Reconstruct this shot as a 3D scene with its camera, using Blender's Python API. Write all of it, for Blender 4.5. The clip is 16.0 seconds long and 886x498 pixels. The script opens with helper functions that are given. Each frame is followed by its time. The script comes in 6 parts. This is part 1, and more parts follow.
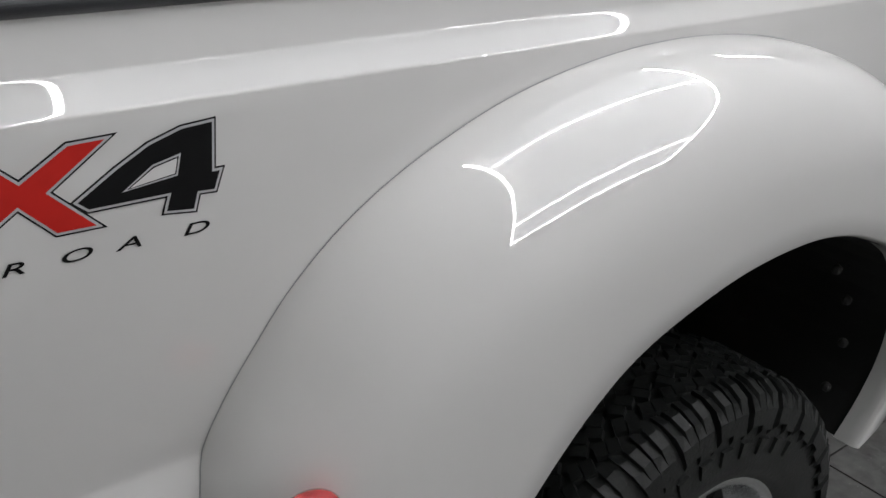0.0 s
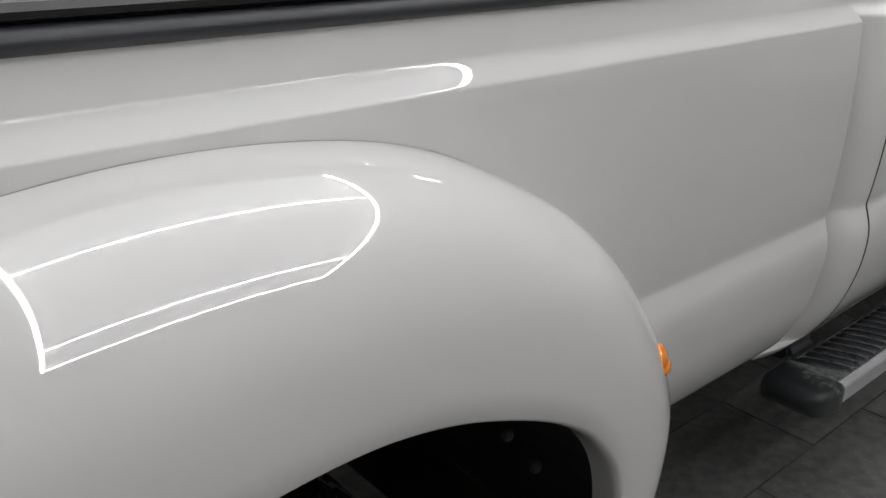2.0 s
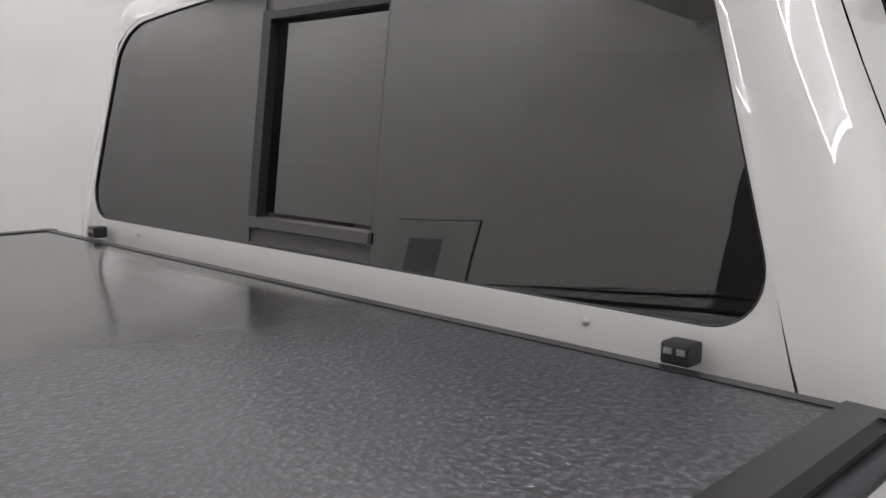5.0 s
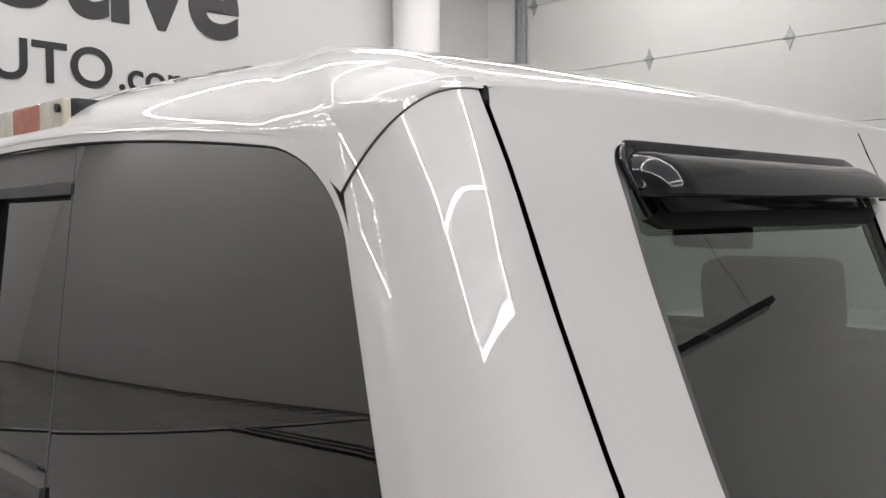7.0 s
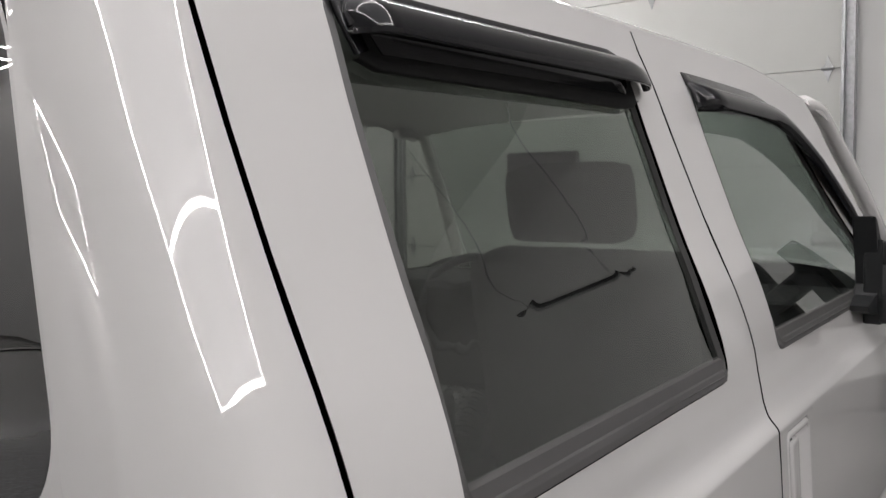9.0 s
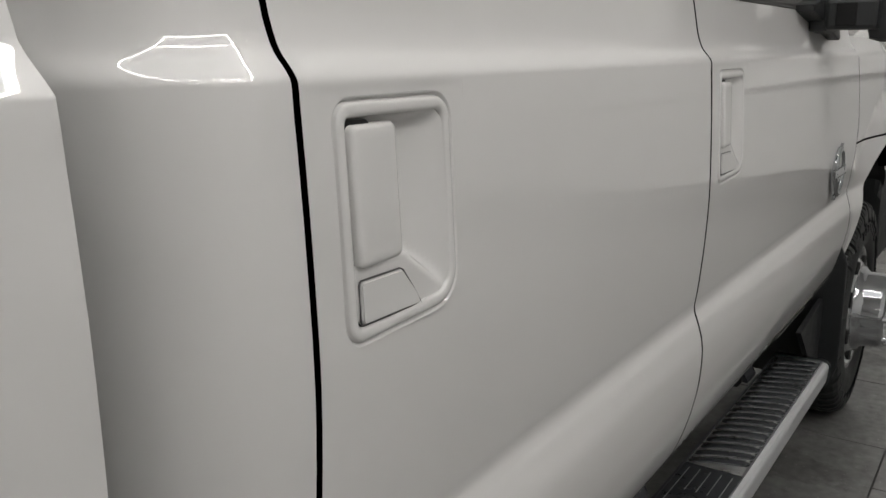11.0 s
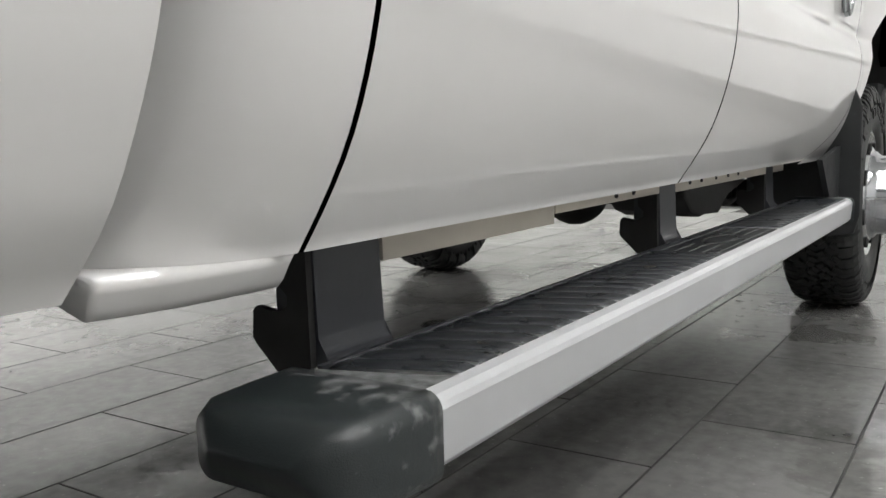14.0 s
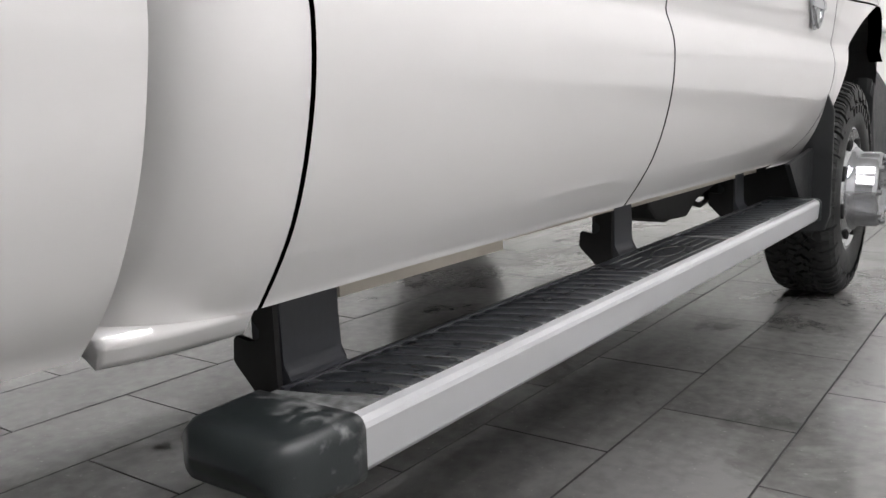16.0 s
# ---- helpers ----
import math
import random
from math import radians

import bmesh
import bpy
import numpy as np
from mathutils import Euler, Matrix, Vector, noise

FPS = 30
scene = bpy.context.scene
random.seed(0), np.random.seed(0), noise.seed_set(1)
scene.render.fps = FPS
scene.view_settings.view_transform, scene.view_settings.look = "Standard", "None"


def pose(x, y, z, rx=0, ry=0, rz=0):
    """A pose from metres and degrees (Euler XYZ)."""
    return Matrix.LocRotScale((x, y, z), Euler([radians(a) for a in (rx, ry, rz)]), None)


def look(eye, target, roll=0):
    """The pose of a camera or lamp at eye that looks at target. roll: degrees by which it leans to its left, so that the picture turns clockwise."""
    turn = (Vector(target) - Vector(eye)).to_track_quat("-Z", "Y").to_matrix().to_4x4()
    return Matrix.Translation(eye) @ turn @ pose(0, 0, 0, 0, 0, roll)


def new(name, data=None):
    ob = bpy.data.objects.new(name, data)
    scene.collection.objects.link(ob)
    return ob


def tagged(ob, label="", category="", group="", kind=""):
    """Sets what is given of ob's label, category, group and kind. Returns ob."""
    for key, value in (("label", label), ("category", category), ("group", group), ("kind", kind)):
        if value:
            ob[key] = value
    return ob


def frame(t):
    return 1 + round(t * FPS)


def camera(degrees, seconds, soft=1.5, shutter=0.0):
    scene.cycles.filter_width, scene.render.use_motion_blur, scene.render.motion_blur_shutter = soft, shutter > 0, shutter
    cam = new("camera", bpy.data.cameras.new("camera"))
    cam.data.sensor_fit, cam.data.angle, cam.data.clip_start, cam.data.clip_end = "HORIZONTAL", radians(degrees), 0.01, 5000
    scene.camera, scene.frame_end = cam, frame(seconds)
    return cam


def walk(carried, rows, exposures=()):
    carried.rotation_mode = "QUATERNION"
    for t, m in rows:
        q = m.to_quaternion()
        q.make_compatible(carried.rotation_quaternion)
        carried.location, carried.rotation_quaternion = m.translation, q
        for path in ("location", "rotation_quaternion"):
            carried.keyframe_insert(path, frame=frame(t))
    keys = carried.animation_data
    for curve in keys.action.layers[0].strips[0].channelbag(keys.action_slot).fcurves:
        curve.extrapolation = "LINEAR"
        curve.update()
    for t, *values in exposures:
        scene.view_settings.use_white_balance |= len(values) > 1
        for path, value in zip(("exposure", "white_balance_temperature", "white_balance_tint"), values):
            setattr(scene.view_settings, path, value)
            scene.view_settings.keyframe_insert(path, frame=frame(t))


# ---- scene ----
cam = camera(54.9, 16.0)
PATH = [
    (0, (-2.566, -0.799, 1.562), (-1.515, 0.678, 0.717), 0.6),
    (0.5, (-2.424, -0.779, 1.557), (-1.324, 0.698, 0.776), 0.5),
    (1, (-2.290, -0.781, 1.546), (-1.159, 0.683, 0.786), 0.3),
    (1.5, (-2.088, -0.765, 1.549), (-0.915, 0.664, 0.784), 0.7),
    (2, (-1.904, -0.764, 1.556), (-0.695, 0.636, 0.796), 0.7),
    (2.5, (-1.719, -0.720, 1.561), (-0.482, 0.659, 0.808), 0.9),
    (3, (-1.587, -0.646, 1.624), (-0.335, 0.737, 0.903), 0.8),
    (3.5, (-1.438, -0.526, 1.641), (-0.131, 0.861, 1.033), 1.2),
    (3.7, (-1.378, -0.465, 1.643), (-0.027, 0.904, 1.093), 1.2),
    (5.8, (-0.818, -0.111, 1.804), (0.608, 1.284, 1.654), -0.25),
    (6, (-0.768, -0.115, 1.823), (0.653, 1.288, 1.715), -0.2),
    (6.5, (-0.647, -0.157, 1.872), (0.786, 1.236, 1.8), -0.5),
    (7, (-0.538, -0.224, 1.879), (0.907, 1.158, 1.811), -0.6),
    (7.5, (-0.441, -0.307, 1.881), (1.04, 1.034, 1.803), -0.1),
    (8, (-0.409, -0.331, 1.858), (1.138, 0.933, 1.784), -0.19),
    (8.2, (-0.427, -0.338, 1.845), (1.148, 0.892, 1.775), -0.33),
    (10.3, (-0.452, -0.427, 1.497), (1.155, 0.717, 1.17), 0.0),
    (10.5, (-0.445, -0.43, 1.457), (1.164, 0.702, 1.092), -0.1),
    (11, (-0.435, -0.434, 1.366), (1.173, 0.664, 0.912), -0.3),
    (11.5, (-0.482, -0.407, 1.292), (1.142, 0.662, 0.826), -0.5),
    (12, (-0.523, -0.426, 1.085), (1.113, 0.626, 0.619), -0.7),
    (12.5, (-0.505, -0.428, 0.86), (1.148, 0.633, 0.484), -0.6),
    (13, (-0.494, -0.415, 0.73), (1.154, 0.675, 0.421), -1.3),
    (13.5, (-0.497, -0.39, 0.659), (1.156, 0.704, 0.392), -1.3),
    (14.5, (-0.47, -0.426, 0.652), (1.185, 0.667, 0.398), -1.5),
    (15, (-0.433, -0.545, 0.687), (1.216, 0.552, 0.413), -1.4),
    (15.5, (-0.433, -0.593, 0.705), (1.201, 0.52, 0.399), -1.5),
    (16, (-0.592, -0.591, 0.77), (1.015, 0.552, 0.438), -1.6),
]
walk(cam, [(t, look(eye, target, roll)) for t, eye, target, roll in PATH],
     [(0, -0.24, 6400, 9.5), (0.5, -0.27, 6400, 9.5), (1.5, -0.32, 6430, 9.8), (2.0, -0.46, 6500, 9.5), (3.0, -0.50, 6640, 11), (3.5, -0.42, 6680, 11.5), (5.8, -0.27, 6580, 12), (6.5, -0.42, 6600, 12), (7.2, -0.42, 6620, 12.5),
      (8.2, -0.46, 6640, 13), (10.3, -0.38, 6700, 12), (11.0, -0.30, 6760, 9), (12.0, -0.27, 6660, 9.5), (12.5, 0.07, 6580, 9), (13.0, 0.45, 6640, 8), (13.5, 0.80, 6600, 8), (14.0, 0.92, 6580, 8.5), (14.5, 0.97, 6550, 10), (15.0, 0.97, 6540, 10), (16, 0.92, 6530, 12.5)])

# ---- light ----
world = bpy.data.worlds.new("world")
scene.world = world
world.use_nodes = True
world.node_tree.nodes["Background"].inputs[0].default_value = (0.8, 0.8, 0.82, 1)
world.node_tree.nodes["Background"].inputs[1].default_value = 0.05
scene.view_settings.exposure = 0.0
LED = 46.0
LED_Z = 4.45
CEIL_Z = 5.1
HIGH = 7.4             # unseen ceiling of the next bay, high enough to hide its added lamps

# ---- materials ----
def mat(name, color, rough=0.5, metal=0.0, coat=0.0, coat_rough=0.03, var=0.06, scale=8.0, bump=0.0, bump_scale=120.0, rough_var=0.05, spec=0.5):
    m = bpy.data.materials.new(name)
    m.use_nodes = True
    n, l = m.node_tree.nodes, m.node_tree.links
    p = n["Principled BSDF"]
    p.inputs["Metallic"].default_value = metal
    p.inputs["Coat Weight"].default_value = coat
    p.inputs["Coat Roughness"].default_value = coat_rough
    p.inputs["Specular IOR Level"].default_value = spec
    tc = n.new("ShaderNodeTexCoord")
    a = n.new("ShaderNodeTexNoise")
    a.inputs["Scale"].default_value = scale
    a.inputs["Detail"].default_value = 6
    l.new(tc.outputs["Object"], a.inputs["Vector"])
    r = n.new("ShaderNodeMapRange")
    r.inputs[1].default_value, r.inputs[2].default_value = 0.3, 0.7
    r.inputs[3].default_value, r.inputs[4].default_value = 1 - var, 1 + var
    l.new(a.outputs["Fac"], r.inputs[0])
    mx = n.new("ShaderNodeMix")
    mx.data_type, mx.blend_type = "RGBA", "MULTIPLY"
    mx.inputs["Factor"].default_value = 1
    mx.inputs["A"].default_value = (*color, 1)
    l.new(r.outputs[0], mx.inputs["B"])
    l.new(mx.outputs["Result"], p.inputs["Base Color"])
    r2 = n.new("ShaderNodeMapRange")
    r2.inputs[1].default_value, r2.inputs[2].default_value = 0.3, 0.7
    r2.inputs[3].default_value, r2.inputs[4].default_value = max(0.0, rough - rough_var), rough + rough_var
    l.new(a.outputs["Fac"], r2.inputs[0])
    l.new(r2.outputs[0], p.inputs["Roughness"])
    if bump:
        b = n.new("ShaderNodeTexNoise")
        b.inputs["Scale"].default_value = bump_scale
        b.inputs["Detail"].default_value = 5
        l.new(tc.outputs["Object"], b.inputs["Vector"])
        bp = n.new("ShaderNodeBump")
        bp.inputs["Strength"].default_value = bump
        bp.inputs["Distance"].default_value = 0.002
        l.new(b.outputs["Fac"], bp.inputs["Height"])
        l.new(bp.outputs[0], p.inputs["Normal"])
    return m


def glass(name, color, rough=0.0, ior=1.5):
    m = bpy.data.materials.new(name)
    m.use_nodes = True
    p = m.node_tree.nodes["Principled BSDF"]
    p.inputs["Base Color"].default_value = (*color, 1)
    p.inputs["Transmission Weight"].default_value = 1
    p.inputs["Roughness"].default_value = rough
    p.inputs["IOR"].default_value = ior
    return m


def glow(name, color, strength):
    m = bpy.data.materials.new(name)
    m.use_nodes = True
    p = m.node_tree.nodes["Principled BSDF"]
    p.inputs["Base Color"].default_value = (0.8, 0.8, 0.8, 1)
    p.inputs["Emission Color"].default_value = (*color, 1)
    p.inputs["Emission Strength"].default_value = strength
    return m


PAINT = mat("pearl_white_paint", (0.72, 0.712, 0.702), 0.5, 0.0, 1.0, 0.012, var=0.012, scale=3.0, rough_var=0.03, spec=0.25)
PAINT.node_tree.nodes["Principled BSDF"].inputs["Coat IOR"].default_value = 1.8
PLASTIC = mat("black_plastic", (0.015, 0.0165, 0.0175), 0.5, var=0.2, scale=20, bump=0.25, bump_scale=900)
RAIL = mat("grey_black_rail_plastic", (0.030, 0.032, 0.037), 0.40, var=0.12, scale=15, bump=0.2, bump_scale=700)
GLOSSBLACK = mat("smoked_acrylic", (0.010, 0.010, 0.012), 0.06, var=0.1, rough_var=0.02)
GAP = mat("seam_black", (0.006, 0.006, 0.006), 0.9)
RUBBER = mat("tyre_rubber", (0.0095, 0.0108, 0.0103), 0.5, var=0.3, scale=14, bump=0.4, bump_scale=160)
DUSTDECK = mat("stained_deck_end", (0.16, 0.165, 0.165), 0.5, 0.2, var=0.7, scale=60, bump=0.2, bump_scale=300)
RIB = mat("worn_tread_rubber", (0.020, 0.0225, 0.026), 0.30, var=0.15, scale=45, rough_var=0.04, spec=0.5)
def dusty_material():
    """Black plastic with a pale dried splash near the board's rear end."""
    m = mat("dusty_black_plastic", (0.019, 0.0235, 0.0245), 0.34, var=0.15, scale=15, bump=0.2, bump_scale=700)
    n, l = m.node_tree.nodes, m.node_tree.links
    p = n["Principled BSDF"]
    old = p.inputs["Base Color"].links[0].from_socket
    geo = n.new("ShaderNodeNewGeometry")
    d = n.new("ShaderNodeVectorMath"); d.operation = "DISTANCE"
    d.inputs[1].default_value = (0.075, 0.02, 0.450)
    l.new(geo.outputs["Position"], d.inputs[0])
    a = n.new("ShaderNodeTexNoise"); a.inputs["Scale"].default_value = 55; a.inputs["Detail"].default_value = 7
    l.new(geo.outputs["Position"], a.inputs["Vector"])
    mix = n.new("ShaderNodeMath"); mix.operation = "MULTIPLY_ADD"; mix.inputs[1].default_value = -3.4
    l.new(d.outputs["Value"], mix.inputs[0]); l.new(a.outputs["Fac"], mix.inputs[2])
    r = n.new("ShaderNodeMapRange"); r.inputs[1].default_value, r.inputs[2].default_value = 0.24, 0.56
    l.new(mix.outputs[0], r.inputs[0])
    c = n.new("ShaderNodeMix"); c.data_type = "RGBA"
    l.new(r.outputs[0], c.inputs["Factor"]); l.new(old, c.inputs["A"])
    c.inputs["B"].default_value = (0.24, 0.245, 0.245, 1)
    l.new(c.outputs["Result"], p.inputs["Base Color"])
    return m


def scuffed_material():
    """Tread rubber with pale dried scuffs."""
    m = RIB.copy()
    m.name = "scuffed_tread_rubber"
    n, l = m.node_tree.nodes, m.node_tree.links
    p = n["Principled BSDF"]
    old = p.inputs["Base Color"].links[0].from_socket
    geo = n.new("ShaderNodeNewGeometry")
    st = n.new("ShaderNodeVectorMath"); st.operation = "MULTIPLY"; st.inputs[1].default_value = (60, 22, 1)
    l.new(geo.outputs["Position"], st.inputs[0])
    a = n.new("ShaderNodeTexNoise"); a.inputs["Scale"].default_value = 1.0; a.inputs["Detail"].default_value = 7
    l.new(st.outputs[0], a.inputs["Vector"])
    sep = n.new("ShaderNodeSeparateXYZ"); l.new(geo.outputs["Position"], sep.inputs[0])
    fade = n.new("ShaderNodeMath"); fade.operation = "MULTIPLY_ADD"; fade.inputs[1].default_value = -0.16
    l.new(sep.outputs["X"], fade.inputs[0]); l.new(a.outputs["Fac"], fade.inputs[2])
    r = n.new("ShaderNodeMapRange"); r.inputs[1].default_value, r.inputs[2].default_value = 0.63, 0.72
    l.new(fade.outputs[0], r.inputs[0])
    c = n.new("ShaderNodeMix"); c.data_type = "RGBA"
    l.new(r.outputs[0], c.inputs["Factor"]); l.new(old, c.inputs["A"])
    c.inputs["B"].default_value = (0.085, 0.088, 0.09, 1)
    l.new(c.outputs["Result"], p.inputs["Base Color"])
    return m


DUSTY = dusty_material()
SCUFFED = scuffed_material()
STEELGREY = mat("painted_bracket_steel", (0.030, 0.032, 0.038), 0.42, var=0.15, bump=0.1)
ALU = mat("brushed_aluminium", (0.80, 0.81, 0.835), 0.34, 0.78, var=0.03, scale=9)
DECK = mat("dusty_aluminium_deck", (0.72, 0.73, 0.74), 0.30, 1.0, var=0.2, scale=28, bump=0.2, bump_scale=300)
CHROME = mat("chrome", (0.44, 0.45, 0.465), 0.07, 1.0, var=0.03)
RIMMAT = mat("forged_alloy", (0.66, 0.67, 0.68), 0.22, 1.0, var=0.05)
DARK = mat("underbody_black", (0.012, 0.012, 0.012), 0.7, var=0.3, bump=0.3, bump_scale=60)
BEIGE = mat("primer_flange", (0.55, 0.51, 0.44), 0.5, var=0.08)
TINT = glass("tinted_glass", (0.345, 0.385, 0.35), 0.0, 2.1)
PRIVACY = glass("privacy_glass", (0.022, 0.0245, 0.0225), 0.0, 2.2)
CLEAR = glass("clear_glass", (0.62, 0.68, 0.65))
AMBER = mat("amber_lens", (0.9, 0.25, 0.01), 0.12, coat=1.0, var=0.1, scale=60)
RED = mat("red_lens", (0.45, 0.015, 0.02), 0.1, coat=1.0)
REDPRINT = mat("red_decal", (0.56, 0.022, 0.016), 0.5, var=0.06, scale=30, spec=0.15)
BLACKPRINT = mat("black_decal", (0.006, 0.006, 0.0065), 0.5, var=0.05, spec=0.15)
SILVERPRINT = mat("silver_decal", (0.52, 0.52, 0.53), 0.4, var=0.05, spec=0.3)
SEATMAT = mat("grey_seat_cloth", (0.10, 0.095, 0.09), 0.9, var=0.2, scale=60, bump=0.3)
WALLP = mat("white_wall_paint", (0.71, 0.712, 0.704), 0.55, var=0.03, scale=1.5, bump=0.05, bump_scale=40)
CEILP = mat("white_ceiling", (0.72, 0.72, 0.71), 0.7, var=0.03)
POSTP = mat("white_post_enamel", (0.85, 0.85, 0.85), 0.4, var=0.02, scale=2)
DOORP = mat("garage_door_enamel", (0.65, 0.66, 0.635), 0.45, var=0.03, scale=2.0, bump=0.15, bump_scale=200)
GALV = mat("galvanised_steel", (0.42, 0.43, 0.44), 0.4, 0.8, var=0.15, scale=25)
SIGNBLK = mat("sign_black", (0.02, 0.02, 0.022), 0.4, var=0.08)
LEDMAT = glow("led_tube", (1.0, 0.985, 0.985), LED)
DIFFUSER = glow("light_diffuser", (0.95, 0.97, 1.0), 0.9)
GREYTRIM = mat("grey_door_trim", (0.085, 0.083, 0.082), 0.45, var=0.1)
SKIRT = mat("dark_skirting_tile", (0.14, 0.14, 0.137), 0.3, var=0.12, scale=6)
BASEGREY = mat("base_panel_grey", (0.33, 0.34, 0.35), 0.45, var=0.1, scale=4)


# ---- mesh helpers ----
def finish(ob, material, parent, label, smooth):
    if material:
        ob.data.materials.append(material)
    if parent:
        ob.parent = parent
    if label:
        ob["label"] = label
    if smooth:
        ob.data.shade_smooth()
    return ob


def part(name, bm, material, parent=None, label="", smooth=False, bevel=0.0):
    if bevel:
        bmesh.ops.bevel(bm, geom=bm.edges[:], offset=bevel, segments=2, affect="EDGES", profile=0.6)
    me = bpy.data.meshes.new(name)
    bmesh.ops.recalc_face_normals(bm, faces=bm.faces[:])
    bm.to_mesh(me)
    bm.free()
    return finish(new(name, me), material, parent, label, smooth)


def raw(name, verts, faces, material, parent=None, label="", smooth=False, normals=None):
    me = bpy.data.meshes.new(name)
    me.from_pydata([tuple(v) for v in verts], [], [tuple(f) for f in faces])
    me.validate()
    ob = finish(new(name, me), material, parent, label, smooth)
    if normals is not None:
        me.normals_split_custom_set_from_vertices([tuple(v) for v in normals])
    return ob


def thing(name, label, category, at=(0, 0, 0), group="", kind=""):
    ob = new(name)
    ob.empty_display_size = 0.1
    ob.location = at
    return tagged(ob, label, category, group, kind)


def box(bm, x0, x1, y0, y1, z0, z1):
    m = Matrix.Translation(((x0 + x1) / 2, (y0 + y1) / 2, (z0 + z1) / 2)) @ Matrix.Diagonal((x1 - x0, y1 - y0, z1 - z0, 1))
    return bmesh.ops.create_cube(bm, size=1, matrix=m)["verts"]


def boxed(name, dims, material, parent=None, label="", bevel=0.0, smooth=False):
    bm = bmesh.new()
    box(bm, *dims)
    return part(name, bm, material, parent, label, smooth, bevel)


def prism(bm, pts, axis, a, b):
    """A polygon of 2D points carried along an axis from a to b."""
    def at(p, h):
        return {"x": (h, p[0], p[1]), "y": (p[0], h, p[1]), "z": (p[0], p[1], h)}[axis]
    va = [bm.verts.new(at(p, a)) for p in pts]
    vb = [bm.verts.new(at(p, b)) for p in pts]
    n = len(pts)
    bm.faces.new(va)
    bm.faces.new(vb[::-1])
    for i in range(n):
        bm.faces.new((va[i], vb[i], vb[(i + 1) % n], va[(i + 1) % n]))


def tube(bm, pts, r, seg=10):
    """A round bar along a line of points."""
    rings = []
    for i, p in enumerate(pts):
        a, b = Vector(pts[max(i - 1, 0)]), Vector(pts[min(i + 1, len(pts) - 1)])
        q = (b - a).normalized().to_track_quat("Z", "Y")
        rings.append([bm.verts.new(Vector(p) + q @ Vector((r * math.cos(2 * math.pi * k / seg), r * math.sin(2 * math.pi * k / seg), 0))) for k in range(seg)])
    for a, b in zip(rings, rings[1:]):
        for k in range(seg):
            bm.faces.new((a[k], a[(k + 1) % seg], b[(k + 1) % seg], b[k]))
    bm.faces.new(rings[0][::-1])
    bm.faces.new(rings[-1])


def lathe(bm, prof, centre, seg=48, axis=-1):
    """Turns (radius, offset) points round an axle that lies along y."""
    rings = []
    for r, o in prof:
        rings.append([bm.verts.new((centre[0] + r * math.cos(2 * math.pi * k / seg), centre[1] + axis * o, centre[2] + r * math.sin(2 * math.pi * k / seg))) for k in range(seg)])
    for a, b in zip(rings, rings[1:]):
        for k in range(seg):
            bm.faces.new((a[k], a[(k + 1) % seg], b[(k + 1) % seg], b[k]))
    return rings


def rounded(x0, x1, z0, z1, r, n=8, shear=0.0, top_in=(0.0, 0.0)):
    """A rounded rectangle, counter-clockwise from its lower right corner; top_in draws the top corners in."""
    out = []
    for cx, cz, a0 in ((x1 - r, z0 + r, -90), (x1 - r, z1 - r, 0), (x0 + r, z1 - r, 90), (x0 + r, z0 + r, 180)):
        for k in range(n + 1):
            a = radians(a0 + 90 * k / n)
            px, pz = cx + r * math.cos(a), cz + r * math.sin(a)
            f = (pz - z0) / (z1 - z0)
            px += shear * f + (top_in[0] * f if px < (x0 + x1) / 2 else -top_in[1] * f)
            out.append((px, pz))
    return out


def curve_at(pts, x):
    """Smooth curve through (x, y) points, x rising."""
    xs, ys = [p[0] for p in pts], [p[1] for p in pts]
    x = min(max(x, xs[0]), xs[-1])
    i = max(0, min(len(xs) - 2, int(np.searchsorted(xs, x)) - 1))
    def slope(k):
        if k == 0:
            return (ys[1] - ys[0]) / (xs[1] - xs[0])
        if k == len(xs) - 1:
            return (ys[-1] - ys[-2]) / (xs[-1] - xs[-2])
        a, b = (ys[k] - ys[k - 1]) / (xs[k] - xs[k - 1]), (ys[k + 1] - ys[k]) / (xs[k + 1] - xs[k])
        h0, h1 = xs[k] - xs[k - 1], xs[k + 1] - xs[k]
        return (a * h1 + b * h0) / (h0 + h1)
    h = xs[i + 1] - xs[i]
    u = (x - xs[i]) / h
    return ys[i] * (1 + 2 * u) * (1 - u) ** 2 + slope(i) * h * u * (1 - u) ** 2 + ys[i + 1] * u * u * (3 - 2 * u) + slope(i + 1) * h * u * u * (u - 1)


# ---- the truck's measures: x ahead, y into the truck, z up ----
C = 1.015            # middle of the truck
BOX_X0, BOX_X1 = -2.72, -0.168
SEAM1, SEAM2, SEAM3 = 0.0, 0.965, 2.40
WHEEL_R = 0.41
REAR_X, FRONT_X = -1.60, 3.0
CAB = [(0.567, 0.066), (0.61, 0.037), (0.65, 0.014), (0.70, -0.006), (0.754, -0.0205), (0.785, -0.0265), (0.81, -0.0293), (0.844, -0.031), (0.873, -0.0295), (0.905, -0.021),
       (0.932, -0.012), (0.955, -0.0145), (0.99, -0.018), (1.06, -0.023), (1.12, -0.025), (1.21, -0.0225), (1.30, -0.0175), (1.335, -0.0147), (1.347, -0.0137), (1.351, -0.0112),
       (1.3655, 0.0008), (1.3695, 0.0032), (1.383, 0.0085), (1.42, 0.0165), (1.49, 0.031), (1.57, 0.061), (1.66, 0.105), (1.75, 0.145), (1.83, 0.179), (1.92, 0.214), (1.985, 0.244), (2.03, 0.2645), (2.09, 0.292)]
